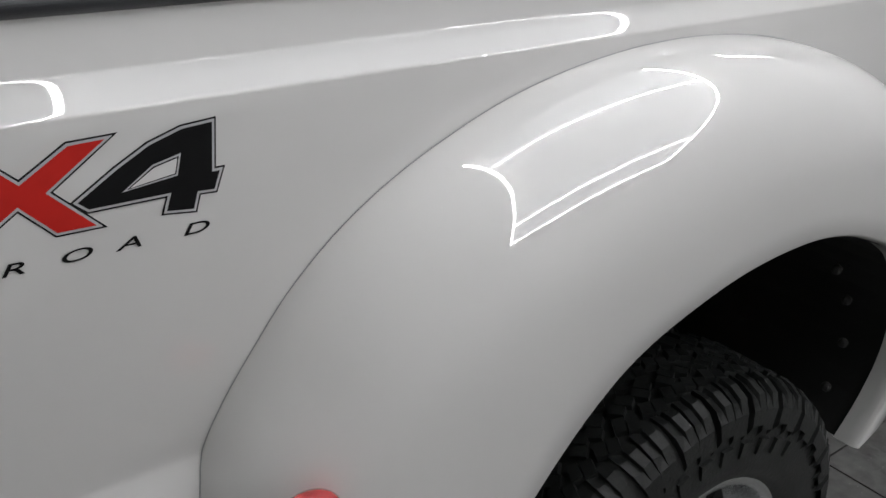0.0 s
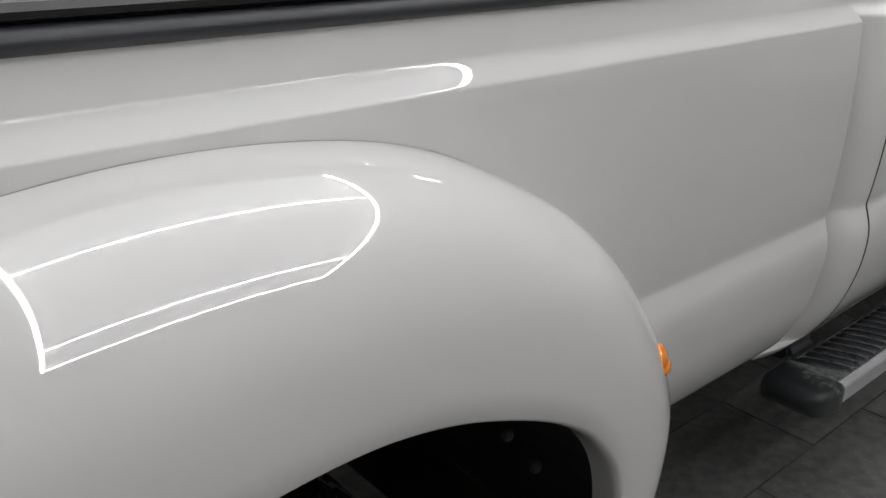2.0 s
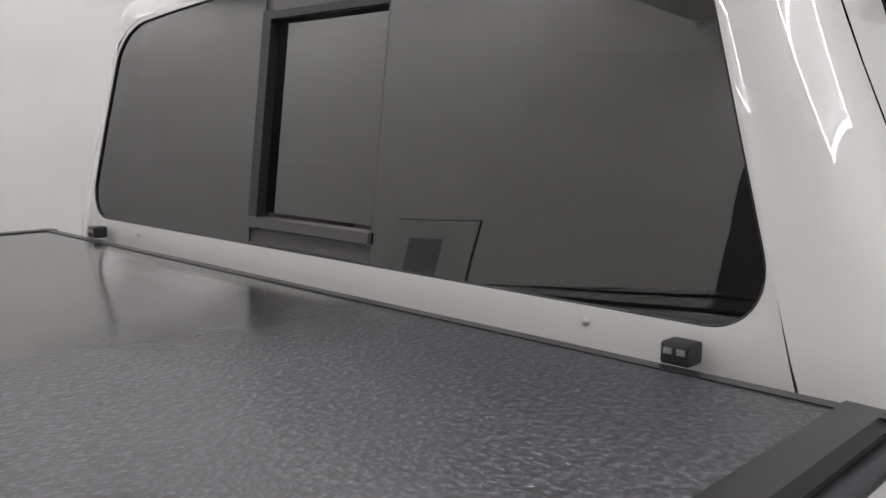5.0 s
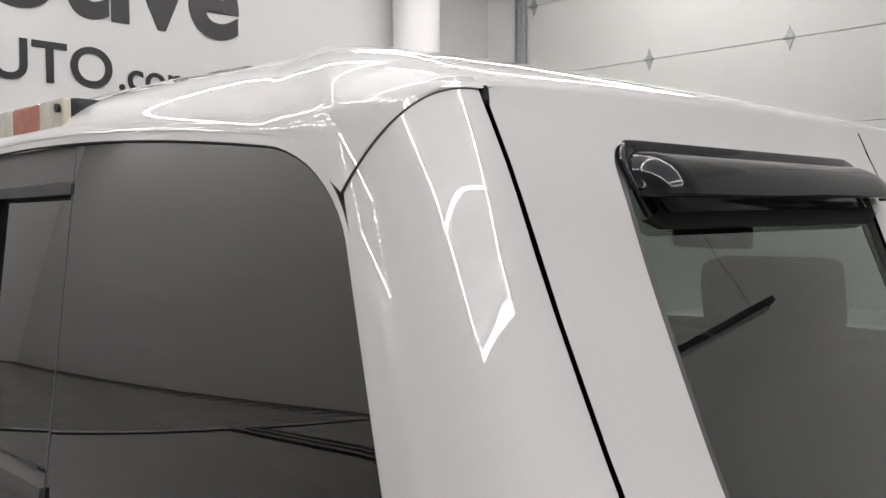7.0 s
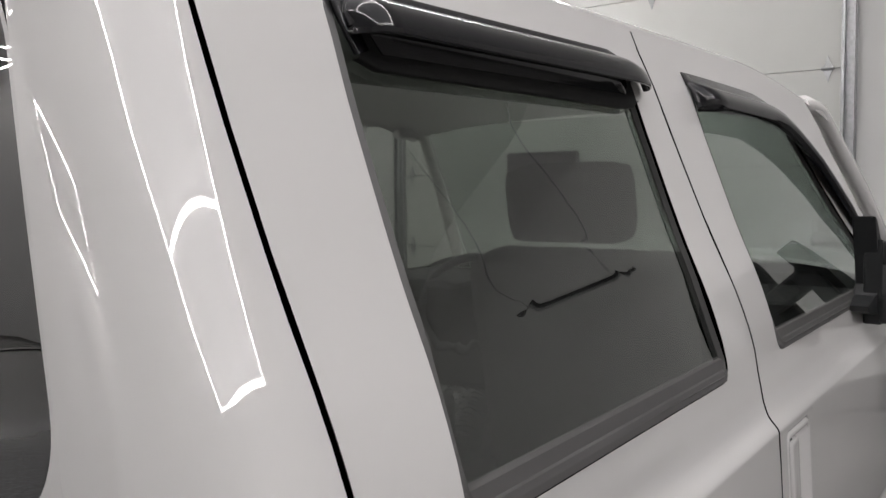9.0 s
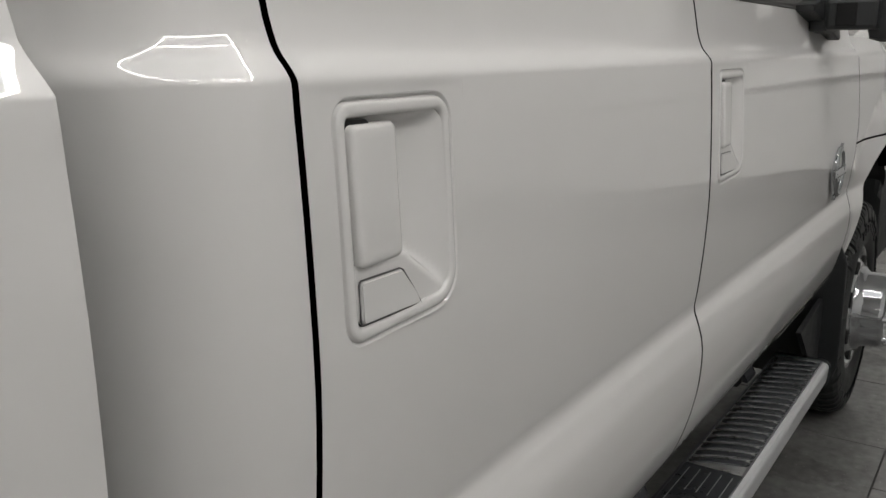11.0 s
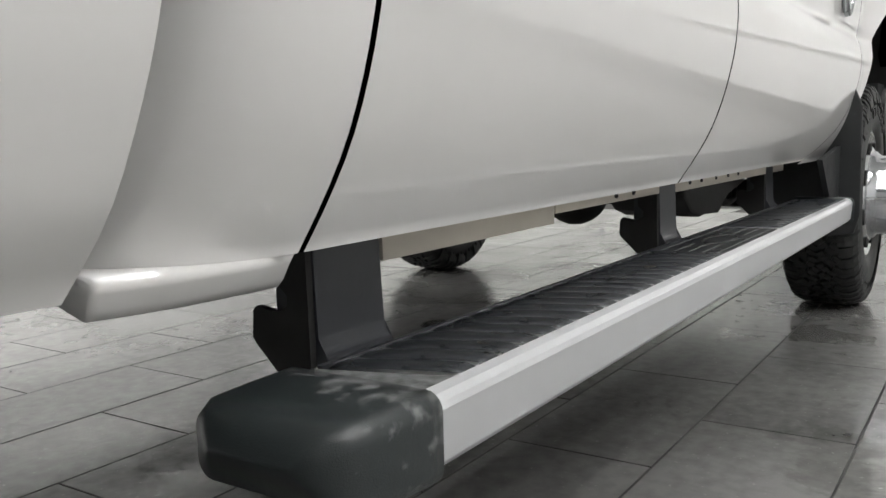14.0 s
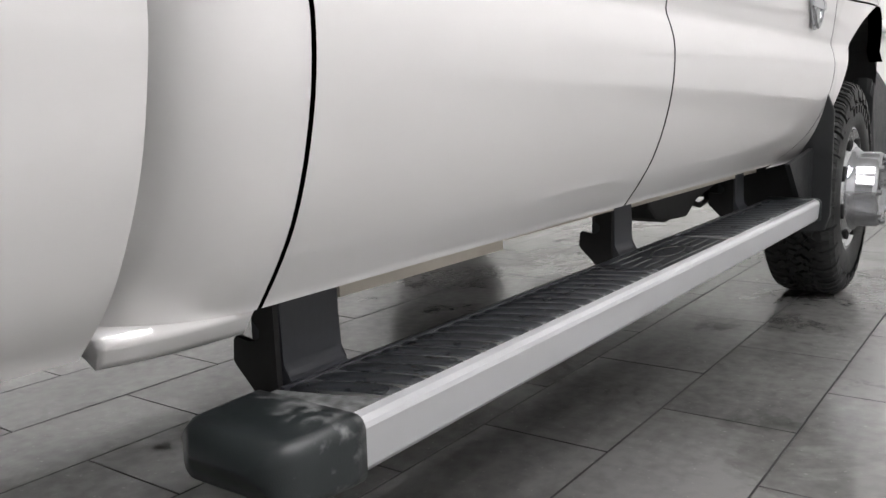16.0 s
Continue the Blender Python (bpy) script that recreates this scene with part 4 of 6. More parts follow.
def handle(d, hx, hz):
    """Plate with a finger bowl, a paddle, and a small inset lock cover below."""
    def y(z): return cab_y(hx, z)
    levels = ((0.006, 0.0002), (0.0046, 0.0006), (0.0036, 0.0050), (0.0024, 0.0050), (0.0014, 0.0004), (0.0002, -0.0008), (-0.002, -0.0014), (-0.0065, -0.0013), (-0.0085, -0.0004), (-0.0100, 0.0020))
    vs, fs = [], []
    n = len(bezel(hx, hz))
    for grow, dy in levels:
        vs += [(x, y(z) + dy, z) for x, z in bezel(hx, hz, grow)]
    for i in range(len(levels) - 1):
        for j in range(n):
            k = (j + 1) % n
            fs.append((i * n + j, i * n + k, (i + 1) * n + k, (i + 1) * n + j))
    h = raw("door_handle", vs, fs, PAINT, d, "body-coloured door handle with finger bowl", True)
    # the dished floor inside the plate: flat behind the paddle and under the lock cover, sloping up ahead
    vs, fs = [], []
    NX, NZ = 28, 40
    rim = bezel(hx, hz, -0.0095)
    x0, x1, z0, z1 = min(p[0] for p in rim), max(p[0] for p in rim), min(p[1] for p in rim), max(p[1] for p in rim)
    def floor_y(x, z):
        u, v = (x - x0) / (x1 - x0), (z - z0) / (z1 - z0)
        deep = 0.024 * min(1.0, (1 - u) / 0.42) ** 0.8 * min(1.0, (1 - v) / 0.07) ** 0.6
        edge = 0.36 - 0.30 * max(0.0, (u - 0.52) / 0.48)
        low = min(1.0, max(0.0, (v - edge + 0.06) / 0.08))
        return 0.0005 + deep * low * low * (3 - 2 * low) + 0.0012 * (1 - low)
    for i in range(NZ + 1):
        for j in range(NX + 1):
            u, v = j / NX, i / NZ
            x, z = x0 + (x1 - x0) * u, z0 + (z1 - z0) * v
            r = 0.012
            cx, cz = min(max(x, x0 + r), x1 - r), min(max(z, z0 + r), z1 - r)
            dd = math.hypot(x - cx, z - cz)
            if dd > r:
                x, z = cx + (x - cx) / dd * r, cz + (z - cz) / dd * r
            vs.append((x, y(z) + floor_y(x, z), z))
    for i in range(NZ):
        for j in range(NX):
            a = i * (NX + 1) + j
            fs.append((a, a + 1, a + NX + 2, a + NX + 1))
    raw("bowl", vs, fs, PAINT, d, "dished finger bowl", True)
    # paddle, its ahead edge rolled in
    pts = rounded(hx + 0.0098, hx + 0.070, hz + 0.0555, hz + 0.1655, 0.006, 4)
    bm = bmesh.new()
    rows = []
    for g, dy in ((0.0, 0.014), (0.0, -0.001), (-0.0012, -0.0032), (-0.004, -0.0042), (-0.010, -0.0042)):
        cx, cz = hx + 0.040, hz + 0.110
        row = []
        for x, z in pts:
            px = x + (g if x > cx else -g)
            pz = z + (g if z > cz else -g)
            row.append(bm.verts.new((px, y(pz) + dy + (0.004 if x > cx and dy < 0 else 0.0), pz)))
        rows.append(row)
    for a, b in zip(rows, rows[1:]):
        for k in range(len(a)):
            bm.faces.new((a[k], a[(k + 1) % len(a)], b[(k + 1) % len(a)], b[k]))
    bm.faces.new(rows[-1])
    part("paddle", bm, PAINT, d, "body-coloured door pull", True)
    # Black plate set behind the paddle to stand for the gap's shade.
    bm = bmesh.new()
    prism(bm, rounded(hx + 0.0050, hx + 0.040, hz + 0.0515, hz + 0.1690, 0.007, 4), "y", 0.0030, 0.0050)
    for v in bm.verts:
        v.co.y += y(v.co.z)
    part("gap", bm, GAP, d)
    # lower inset
    bm = bmesh.new()
    pts = [(hx + 0.014, hz + 0.011), (hx + 0.090, hz + 0.011), (hx + 0.084, hz + 0.020), (hx + 0.067, hz + 0.043), (hx + 0.063, hz + 0.045), (hx + 0.014, hz + 0.045), (hx + 0.012, hz + 0.042), (hx + 0.012, hz + 0.014)]
    prism(bm, pts, "y", -0.0016, 0.004)
    for v in bm.verts:
        v.co.y += y(v.co.z)
    bmesh.ops.bevel(bm, geom=bm.edges[:], offset=0.0014, segments=3, affect="EDGES")
    lock = part("lock_cover", bm, PAINT, d, "small inset lock cover")
    # Dark line drawn for the shade in the groove round the cover.
    bm = bmesh.new()
    cx, cz = hx + 0.048, hz + 0.027
    loop = [(cx + (px - cx) * 1.03, cz + (pz - cz) * 1.06) for px, pz in pts]
    tube(bm, [(px, y(pz) + 0.0004, pz) for px, pz in loop + loop[:1]], 0.0008, 6)
    part("lock_joint", bm, GREYTRIM, lock, smooth=True)


def front_cut(z):
    """The front door's leading edge sweeps back towards the sill."""
    return curve_at([(0.55, 1.93), (0.575, 2.07), (0.62, 2.21), (0.70, 2.32), (0.80, 2.385), (0.92, 2.42), (1.20, 2.42), (1.44, 2.33), (1.46, 2.32), (1.985, 2.10)], z)


rear_door = door("rear_door", SEAM1, SEAM2, WIN_R, 0.042, 1.146, "pearl white rear door with a body-coloured handle, closed")
front_door = door("front_door", SEAM2, SEAM3, WIN_F, 1.012, 1.146, "pearl white front door with a body-coloured handle, closed", front_cut)


def rear_x(z):
    """The cab's rear face leans ahead above the belt."""
    return -0.142 + max(0.0, z - 1.50) * 0.17


def back_x(z, yy):
    """The rear face bows back towards its corners above the belt."""
    return rear_x(z) - 0.050 * max(0.0, z - 1.505) - 0.030 * max(0.0, z - 1.50) * min(1.1, abs(yy) / 0.70) ** 2


def window_half(z):
    """Half the back window's width along its straight sides."""
    return 0.768 - 0.305 * (z - 1.70)


def back_edge(z):
    """Half width at which the cab's rear face ends in the corner."""
    k = min(1.0, max(0.0, (z - 1.42) / 0.07))
    k = k * k * (3 - 2 * k)
    return (C - cab_y(0, z) - 0.135) * (1 - k) + (window_half(z) + 0.012) * k


def pillar_top(a):
    """Height at which the roof cap laps over the corner; a: quarter turn from the door seam to the window."""
    return 1.9905 - 0.0855 * (1 - math.cos(a)) ** 1.25


def corner_point(a, z):
    """The cab's rear corner: a quarter turn from the door seam to the rear face."""
    y0, e = cab_y(0, z), back_edge(z)
    xe, ye = back_x(z, e), C - e
    m = radians(84)
    g = a / (math.pi / 2) * m
    k = min(1.0, max(0.0, (1.98 - z) / 0.40)) * min(1.0, max(0.0, (z - 1.36) / 0.14))
    return Vector((-0.0035 + (xe + 0.0035) * math.sin(g) / math.sin(m), y0 + (ye - y0) * ((1 - math.cos(g)) / (1 - math.cos(m))) ** (1 + 0.22 * k), z))


def cab_shell():
    zs = ZFINE + [1.16, 1.2, 1.25, 1.3, 1.32] + ZTOP + [1.46, 1.48, 1.52, 1.56, 1.6, 1.65, 1.7, 1.75, 1.8, 1.85, 1.9]
    vs, fs, ns, NA = [], [], [], 22
    w = NA + 1
    def corner_normal(a, z):
        e = 0.004
        du = corner_point(a + e, z) - corner_point(a - e, z)
        dv = corner_point(a, z + e) - corner_point(a, z - e)
        return du.cross(dv).normalized()
    for i, z in enumerate(zs + [None] * 4):
        for j in range(w):
            a = math.pi / 2 * j / NA
            zz = z if z else 1.9 + (pillar_top(a) + 0.007 - 1.9) * (i - len(zs) + 1) / 4
            n = corner_normal(a, zz)
            vs.append(tuple(corner_point(a, zz)))
            ns.append(n if n.y < 0 or n.x < 0 else -n)
    for i in range(len(zs) + 3):
        for j in range(w - 1):
            q = i * w + j
            fs.append((q + w, q + w + 1, q + 1, q))
    raw("cab_corner", vs, fs, PAINT, truck, "pearl white rounded cab corner behind the rear door", True, ns)
    raw("cab_corner", [(x, 2 * C - y, z) for x, y, z in vs], [f[::-1] for f in fs], PAINT, truck, "", True)
    # rear face with its window opening
    z0, z1 = 1.505, 1.982
    half_b, half_t = window_half(z0) + 0.008, window_half(z1) + 0.006
    win = rounded(-half_b, half_b, z0, z1, 0.090, 10, top_in=(half_b - half_t, half_b - half_t))
    def lowered(yy, z):
        """The top edge arches; the straight sides keep their slope."""
        d = 0.097 * yy * yy * max(0.0, (z - 1.75) / (z1 - 1.75))
        return yy + math.copysign(0.305 * d * min(1.0, max(0.0, (abs(yy) - 0.58) / 0.08)), yy), z - d
    win = [lowered(yy, z) for yy, z in win]
    def over(yy):
        """The lip above the window, arched with it."""
        return z1 + 0.010 - 0.097 * yy * yy
    outer = []
    nn = len(win) // 4
    for i, (yy, z) in enumerate(win):
        qd, k = divmod(i, nn)
        f = k / (nn - 1)
        edge = back_edge
        if qd == 0:
            p = (yy, 1.40) if f < 0.4 else (edge(z if f > 0.6 else 1.40), z if f > 0.6 else 1.40)
        elif qd == 1:
            p = (yy + 0.006 * math.cos(radians(90 * f)), z + 0.010 * math.sin(radians(90 * f)))
        elif qd == 2:
            p = (yy - 0.006 * math.sin(radians(90 * f)), z + 0.010 * math.cos(radians(90 * f)))
        else:
            p = (-edge(z if f < 0.4 else 1.40), z if f < 0.4 else 1.40) if f < 0.6 else (yy, 1.40)
        outer.append(p)
    flat = abs(win[2 * nn][0]) + 0.001
    outer_d, win_d = dense(outer, win)
    outer_d = [(yy, over(yy)) if abs(yy) < flat and z > 1.9 else (yy, z) for yy, z in outer_d]
    win_d = [(yy, over(yy) - 0.010) if abs(yy) < flat and z > 1.9 else (yy, z) for yy, z in win_d]
    rg = ring(outer_d, win_d, 6)
    vs, fs, n = [], [], len(win_d)
    for row in rg:
        vs += [(back_x(z, yy), C - yy, z) for yy, z in row]
    for i in range(len(rg) - 1):
        for j in range(n):
            k = (j + 1) % n
            fs.append((i * n + j, i * n + k, (i + 1) * n + k, (i + 1) * n + j))
    b = len(vs)
    vs += [(back_x(z, yy) + d, C - yy, z) for d in (0.0, 0.050) for yy, z in win_d]
    for j in range(n):
        k = (j + 1) % n
        fs.append((b + j, b + k, b + n + k, b + n + j))
    back = raw("cab_back", vs, fs, PAINT, truck, "white cab rear panel round the back window", True)
    boxed("cab_back_lower", (-0.135, -0.09, 0.20, 2 * C - 0.20, 0.62, 1.41), DARK, truck)
    # glass: two fixed panes, a sliding middle pane in a frame
    def glass_x(z, yy):
        return back_x(z, yy) - 0.001
    def pane(name, pts, dx, material, label, thick=0.004):
        # a net of rings, so that the pane follows the bow
        line = []
        for a, b in zip(pts, pts[1:] + pts[:1]):
            m = max(1, int(math.dist(a, b) / 0.03))
            line += [(a[0] + (b[0] - a[0]) * k / m, a[1] + (b[1] - a[1]) * k / m) for k in range(m)]
        cy, cz = sum(p[0] for p in line) / len(line), sum(p[1] for p in line) / len(line)
        net = ring(line, [(cy + (p[0] - cy) * 0.01, cz + (p[1] - cz) * 0.01) for p in line], 12)
        vs, fs, n, R = [], [], len(line), len(net)
        for t in (0, thick):
            for row in net:
                vs += [(glass_x(z, yy) + dx + t, C - yy, z) for yy, z in row]
        for q in (0, R * n):
            for i in range(R - 1):
                for j in range(n):
                    k = (j + 1) % n
                    f = (q + i * n + j, q + i * n + k, q + (i + 1) * n + k, q + (i + 1) * n + j)
                    fs.append(f if not q else f[::-1])
            c = tuple(q + (R - 1) * n + j for j in range(n))
            fs.append(c if not q else c[::-1])
        rim = len(vs)
        vs += vs[:n] + vs[R * n:R * n + n]
        fs += [(rim + j, rim + n + j, rim + n + (j + 1) % n, rim + (j + 1) % n) for j in range(n)]
        bm = bmesh.new()
        bv = [bm.verts.new(v) for v in vs]
        for f in fs:
            bm.faces.new([bv[k] for k in f])
        o = part(name, bm, material, back, label, True)
        o.visible_shadow = False
        return o
    s0, s1 = -0.170, 0.170
    def arch(a, b):
        """Points along the pane's arched top edge."""
        return [(a + (b - a) * k / 10, over(a + (b - a) * k / 10) - 0.010) for k in range(0 if b > a or a == s0 else 1, 10 if a == s0 else 11)]
    right = [p for p in win if p[0] > s1]
    zt, zb = z1, z0
    pane("back_glass", [(s1, zb)] + right + arch(right[-1][0], s1), 0.006, PRIVACY, "dark tinted fixed back window pane")
    left = [p for p in win if p[0] < s0]
    pane("back_glass", arch(s0, left[0][0]) + left + [(s0, zb)], 0.006, PRIVACY, "dark tinted fixed back window pane")
    pane("sliding_glass", [(s0 + 0.02, zb + 0.06), (s1, zb + 0.06), (s1, zt - 0.06), (s0 + 0.02, zt - 0.06)], 0.024, PRIVACY, "dark tinted sliding back window pane")
    def bar(y0, y1, za, zc, x0, x1, material=PLASTIC, label=""):
        bm = bmesh.new()
        for v in box(bm, 0, 1, 0, 1, 0, 1):
            z = za + (zc - za) * v.co.z
            yv = y0 + (y1 - y0) * v.co.y
            v.co = (glass_x(z, yv) + x0 + (x1 - x0) * v.co.x, C - yv, z)
        part("slider_frame", bm, material, back, label)
    bar(s0, s1, zt - 0.050, zt - 0.002, 0.012, 0.020, GREYTRIM)
    bar(s0, s1, zb + 0.002, zb + 0.030, 0.012, 0.020, GREYTRIM)
    bar(s0, s1, zt - 0.066, zt - 0.052, 0.004, 0.030, PLASTIC)
    bar(s0, s1, zb + 0.034, zb + 0.052, 0.000, 0.030, GREYTRIM)
    bar(s0 - 0.004, s0 + 0.022, zb + 0.03, zt - 0.05, 0.004, 0.034, PLASTIC)
    for yy in (s0, s1):
        bar(yy - 0.0012, yy + 0.0012, zb + 0.004, over(yy) - 0.012, 0.0055, 0.0105, GREYTRIM)
    # black rubber round the window
    bm = bmesh.new()
    tube(bm, [(glass_x(z, yy) + 0.0045, C - yy * 0.9985, z) for yy, z in win_d + win_d[:1]], 0.0026, 6)
    part("window_seal", bm, PLASTIC, back, "black rubber seal round the back window", smooth=True)
    # roof: one sheet from the lip over the window, the caps over the corners and the door tops up to the crown
    def side_top(x):
        g = 1 - math.exp(-max(0.0, x) / 0.55)
        return 1.9905 + 0.040 * g - 0.10 * max(0.0, (x - 1.55) / 0.75) ** 2
    def crown(x):
        return 2.130 + 0.014 * min(1.0, x) - 0.15 * max(0.0, (x - 1.5) / 0.82) ** 2
    def bez(p, t):
        u = 1 - t
        return p[0] * u ** 3 + p[1] * (3 * u * u * t) + p[2] * (3 * u * t * t) + p[3] * t ** 3
    ribs = []
    for k in range(13):                       # over the back window, from its middle to the corner
        yy = 0.60 * math.sin(math.pi / 2 * k / 12)
        f = k / 12
        b = Vector((back_x(over(yy), yy) - 0.001, C - yy, over(yy)))
        ribs.append((b, b, Vector((0.010, 0.004 * f, 0.064 + 0.014 * f)), 0.42))
    corner = sorted([p for p in outer if p[0] > 0.615 and p[1] > 1.912], key=lambda p: math.atan2(p[1] - 1.87, p[0] - 0.60), reverse=True)
    for i, (yy, z) in enumerate(corner):      # round the window's corner
        f = (i + 1) / (len(corner) + 1)
        b = Vector((back_x(z, yy) - 0.001, C - yy, z))
        zq = max(z, over(0.60) + 0.010 * f)
        q = Vector((back_x(zq, yy) - 0.001, C - yy + 0.25 * (zq - z), zq))
        ribs.append((b, q, Vector((0.010 + 0.006 * f, 0.004 + 0.012 * f, 0.078 - 0.010 * f)), 0.42 - 0.02 * f))
    z_tip = over(0.60) + 0.010
    for k in range(25):                       # the cap, from the window's corner to the door seam
        f = k / 24
        a = math.pi / 2 * (1 - f)
        g = f * f * (3 - 2 * f)
        out = Vector((-math.sin(a), -math.cos(a), 0)) * 0.0026
        b = corner_point(a, pillar_top(a)) + out + Vector((0, 0, -0.003))
        zq = z_tip + (1.9875 - z_tip) * g
        q = corner_point(a, zq) + out
        if q.z < b.z:
            q = b.copy()
        ribs.append((b, q, Vector((0.016 * math.sin(a), 0.016 + 0.004 * f, 0.068 - 0.021 * g)), 0.40 - 0.06 * f))
    for k in range(1, 41):
        x = 2.30 * (k / 40) ** 1.3
        z = side_top(x)
        b = Vector((x, cab_y(x, z), z))
        ribs.append((b, b, Vector((0, 0.020, 0.046)), x + 0.34 * math.exp(-x / 0.5)))
    NT, NB = 26, 3
    vs, fs = [], []
    for b, q, t, xc in ribs:
        top = Vector((min(xc, 2.30), C, crown(xc)))
        run_in = Vector((q.x - top.x, q.y - top.y, 0)) * 0.43
        pts = (q, q + t, top + run_in + Vector((0, 0, -0.004)), top)
        for j in range(NB):
            vs.append(b.lerp(q, j / NB) if (q - b).length > 1e-5 else b + t * (0.02 * j / NB))
        for j in range(NB, NT + 1):
            vs.append(bez(pts, ((j - NB) / (NT - NB)) ** 1.35 * 0.98 + 0.02) if j > NB or (q - b).length <= 1e-5 else q.copy())
    for i in range(len(ribs) - 1):
        for j in range(NT):
            q = i * (NT + 1) + j
            fs.append((q, q + 1, q + NT + 2, q + NT + 1))
    # a band of door frame between the doors and the roof sheet
    base, first = len(vs), len(ribs) - 40
    for i in range(first - 1, len(ribs)):
        b = ribs[i][0]
        x = max(0.004, b.x)
        for z in (1.985, (1.985 + b.z) / 2, b.z):
            vs.append(Vector((x, cab_y(x, z), z)))
    for i in range(40):
        for j in range(2):
            q = base + 3 * i + j
            fs.append((q, q + 1, q + 4, q + 3))
    n = len(vs)
    vs += [Vector((v.x, 2 * C - v.y, v.z)) for v in vs]
    fs += [tuple(n + i for i in f[::-1]) for f in fs]
    bm = bmesh.new()
    bv = [bm.verts.new(v) for v in vs]
    for f in fs:
        if len({tuple(round(c, 5) for c in bv[i].co) for i in f}) == 4:
            bm.faces.new([bv[i] for i in f])
    bmesh.ops.remove_doubles(bm, verts=bm.verts[:], dist=0.0004)
    part("roof", bm, PAINT, truck, "pearl white crowned cab roof with lapped rear corners", True)
    # dark lines: a painted shadow under the cap, and the door gaps that run up into the roof
    bm = bmesh.new()
    tube(bm, [corner_point(a, pillar_top(a)) + Vector((-math.sin(a), -math.cos(a), 0)) * 0.0012 + Vector((0, 0, -0.0042)) for a in [math.pi / 2 * k / 24 for k in range(25)]], 0.0011, 6)
    part("cap_joint", bm, GREYTRIM, truck, "thin dark line painted for the shadow under the roof cap", smooth=True)
    for x, r, rise_z in ((-0.0005, 0.0042, 0.004), (SEAM2, 0.0022, 0.030)):
        bm = bmesh.new()
        tube(bm, [(x + 0.006 * k / 6, cab_y(max(0.0, x), 1.975 + (0.010 + rise_z) * k / 6) + 0.001, 1.975 + (0.010 + rise_z) * k / 6) for k in range(7)], r, 6)
        part("roof_joint", bm, GAP, truck, "dark door gap running up to the roof", smooth=True)
    # third brake lamp
    lamp = boxed("brake_lamp", (-0.067, 0.030, C - 0.1265, C + 0.1265, 2.000, 2.044), PLASTIC, truck, "high brake lamp with clear and red lenses", bevel=0.008)
    for y0, y1, m, lb in ((C - 0.124, C - 0.047, LENS, "clear ribbed cargo lamp lens"), (C - 0.046, C + 0.046, LENSRED, "faded red brake lens"), (C + 0.047, C + 0.124, LENS, "clear ribbed cargo lamp lens")):
        boxed("lens", (-0.078, -0.066, y0, y1, 2.002, 2.042), m, lamp, lb, bevel=0.003)
    for k in range(14):
        y = C - 0.042 + 0.084 * k / 13
        boxed("lens_rib", (-0.0792, -0.076, y - 0.0012, y + 0.0012, 2.005, 2.039), LENSRED, lamp)
    for y in (C - 0.114, C + 0.114):
        bm = bmesh.new()
        bmesh.ops.create_cone(bm, cap_ends=True, segments=12, radius1=0.006, radius2=0.005, depth=0.006, matrix=Matrix.Translation((-0.0795, y, 2.029)) @ Euler((0, radians(90), 0)).to_matrix().to_4x4())
        part("screw", bm, PLASTIC, lamp)
    # small bolts below the back window
    for y in (0.425, 1.60):
        bm = bmesh.new()
        bmesh.ops.create_uvsphere(bm, u_segments=10, v_segments=6, radius=0.0055, matrix=Matrix.Translation((-0.143, y, 1.485)))
        part("bolt", bm, BEIGE, back, smooth=True)
    # inner shell that closes the seams, far side, sill, pillars
    def inner(x0, x1, z0, z1, dy=0.022, m=GAP):
        bm = bmesh.new()
        zz = [z0 + (z1 - z0) * k / 24 for k in range(25)]
        va = [[bm.verts.new((x, cab_y(x, z) + dy, z)) for x in (x0, x1)] for z in zz]
        for a, b in zip(va, va[1:]):
            bm.faces.new((a[0], a[1], b[1], b[0]))
        return part("inner_panel", bm, m, truck)
    inner(-0.010, 0.06, 0.567, 1.985)
    inner(0.90, 1.03, 0.567, 1.985)
    inner(0.06, 0.90, 0.567, 1.44, 0.036)
    inner(1.03, 2.40, 0.567, 1.44, 0.036)
    inner(0.01, 2.3, 1.955, 1.984, 0.024)
    bm = bmesh.new()
    zz = [0.567 + 1.43 * k / 30 for k in range(31)]
    va = [[bm.verts.new((x, 2 * C - cab_y(x, z), z)) for x in (0.0, 2.4)] for z in zz if z < 1.46]
    for a, b in zip(va, va[1:]):
        bm.faces.new((a[0], b[0], b[1], a[1]))
    part("far_doors", bm, PAINT, truck, "far side doors", smooth=True)
    for x0, x1 in ((-0.0, 0.14), (0.84, 1.06)):
        bm = bmesh.new()
        va = [[bm.verts.new((x, 2 * C - cab_y(x, z), z)) for x in (x0, x1)] for z in zz if z > 1.44]
        for a, b in zip(va, va[1:]):
            bm.faces.new((a[0], b[0], b[1], a[1]))
        part("far_pillar", bm, PAINT, truck, smooth=True)
    # windscreen, pillars, dash
    bm = bmesh.new()
    v = [bm.verts.new(p) for p in ((2.29, 0.30, 1.985), (2.29, 1.73, 1.985), (2.76, 1.86, 1.42), (2.76, 0.17, 1.42))]
    v2 = [bm.verts.new((p.co.x + 0.004, p.co.y, p.co.z + 0.003)) for p in v]
    bm.faces.new(v); bm.faces.new(v2[::-1])
    for i in range(4):
        bm.faces.new((v[i], v2[i], v2[(i + 1) % 4], v[(i + 1) % 4]))
    o = part("windscreen", bm, CLEAR, truck, "clear windscreen glass")
    o.visible_shadow = False
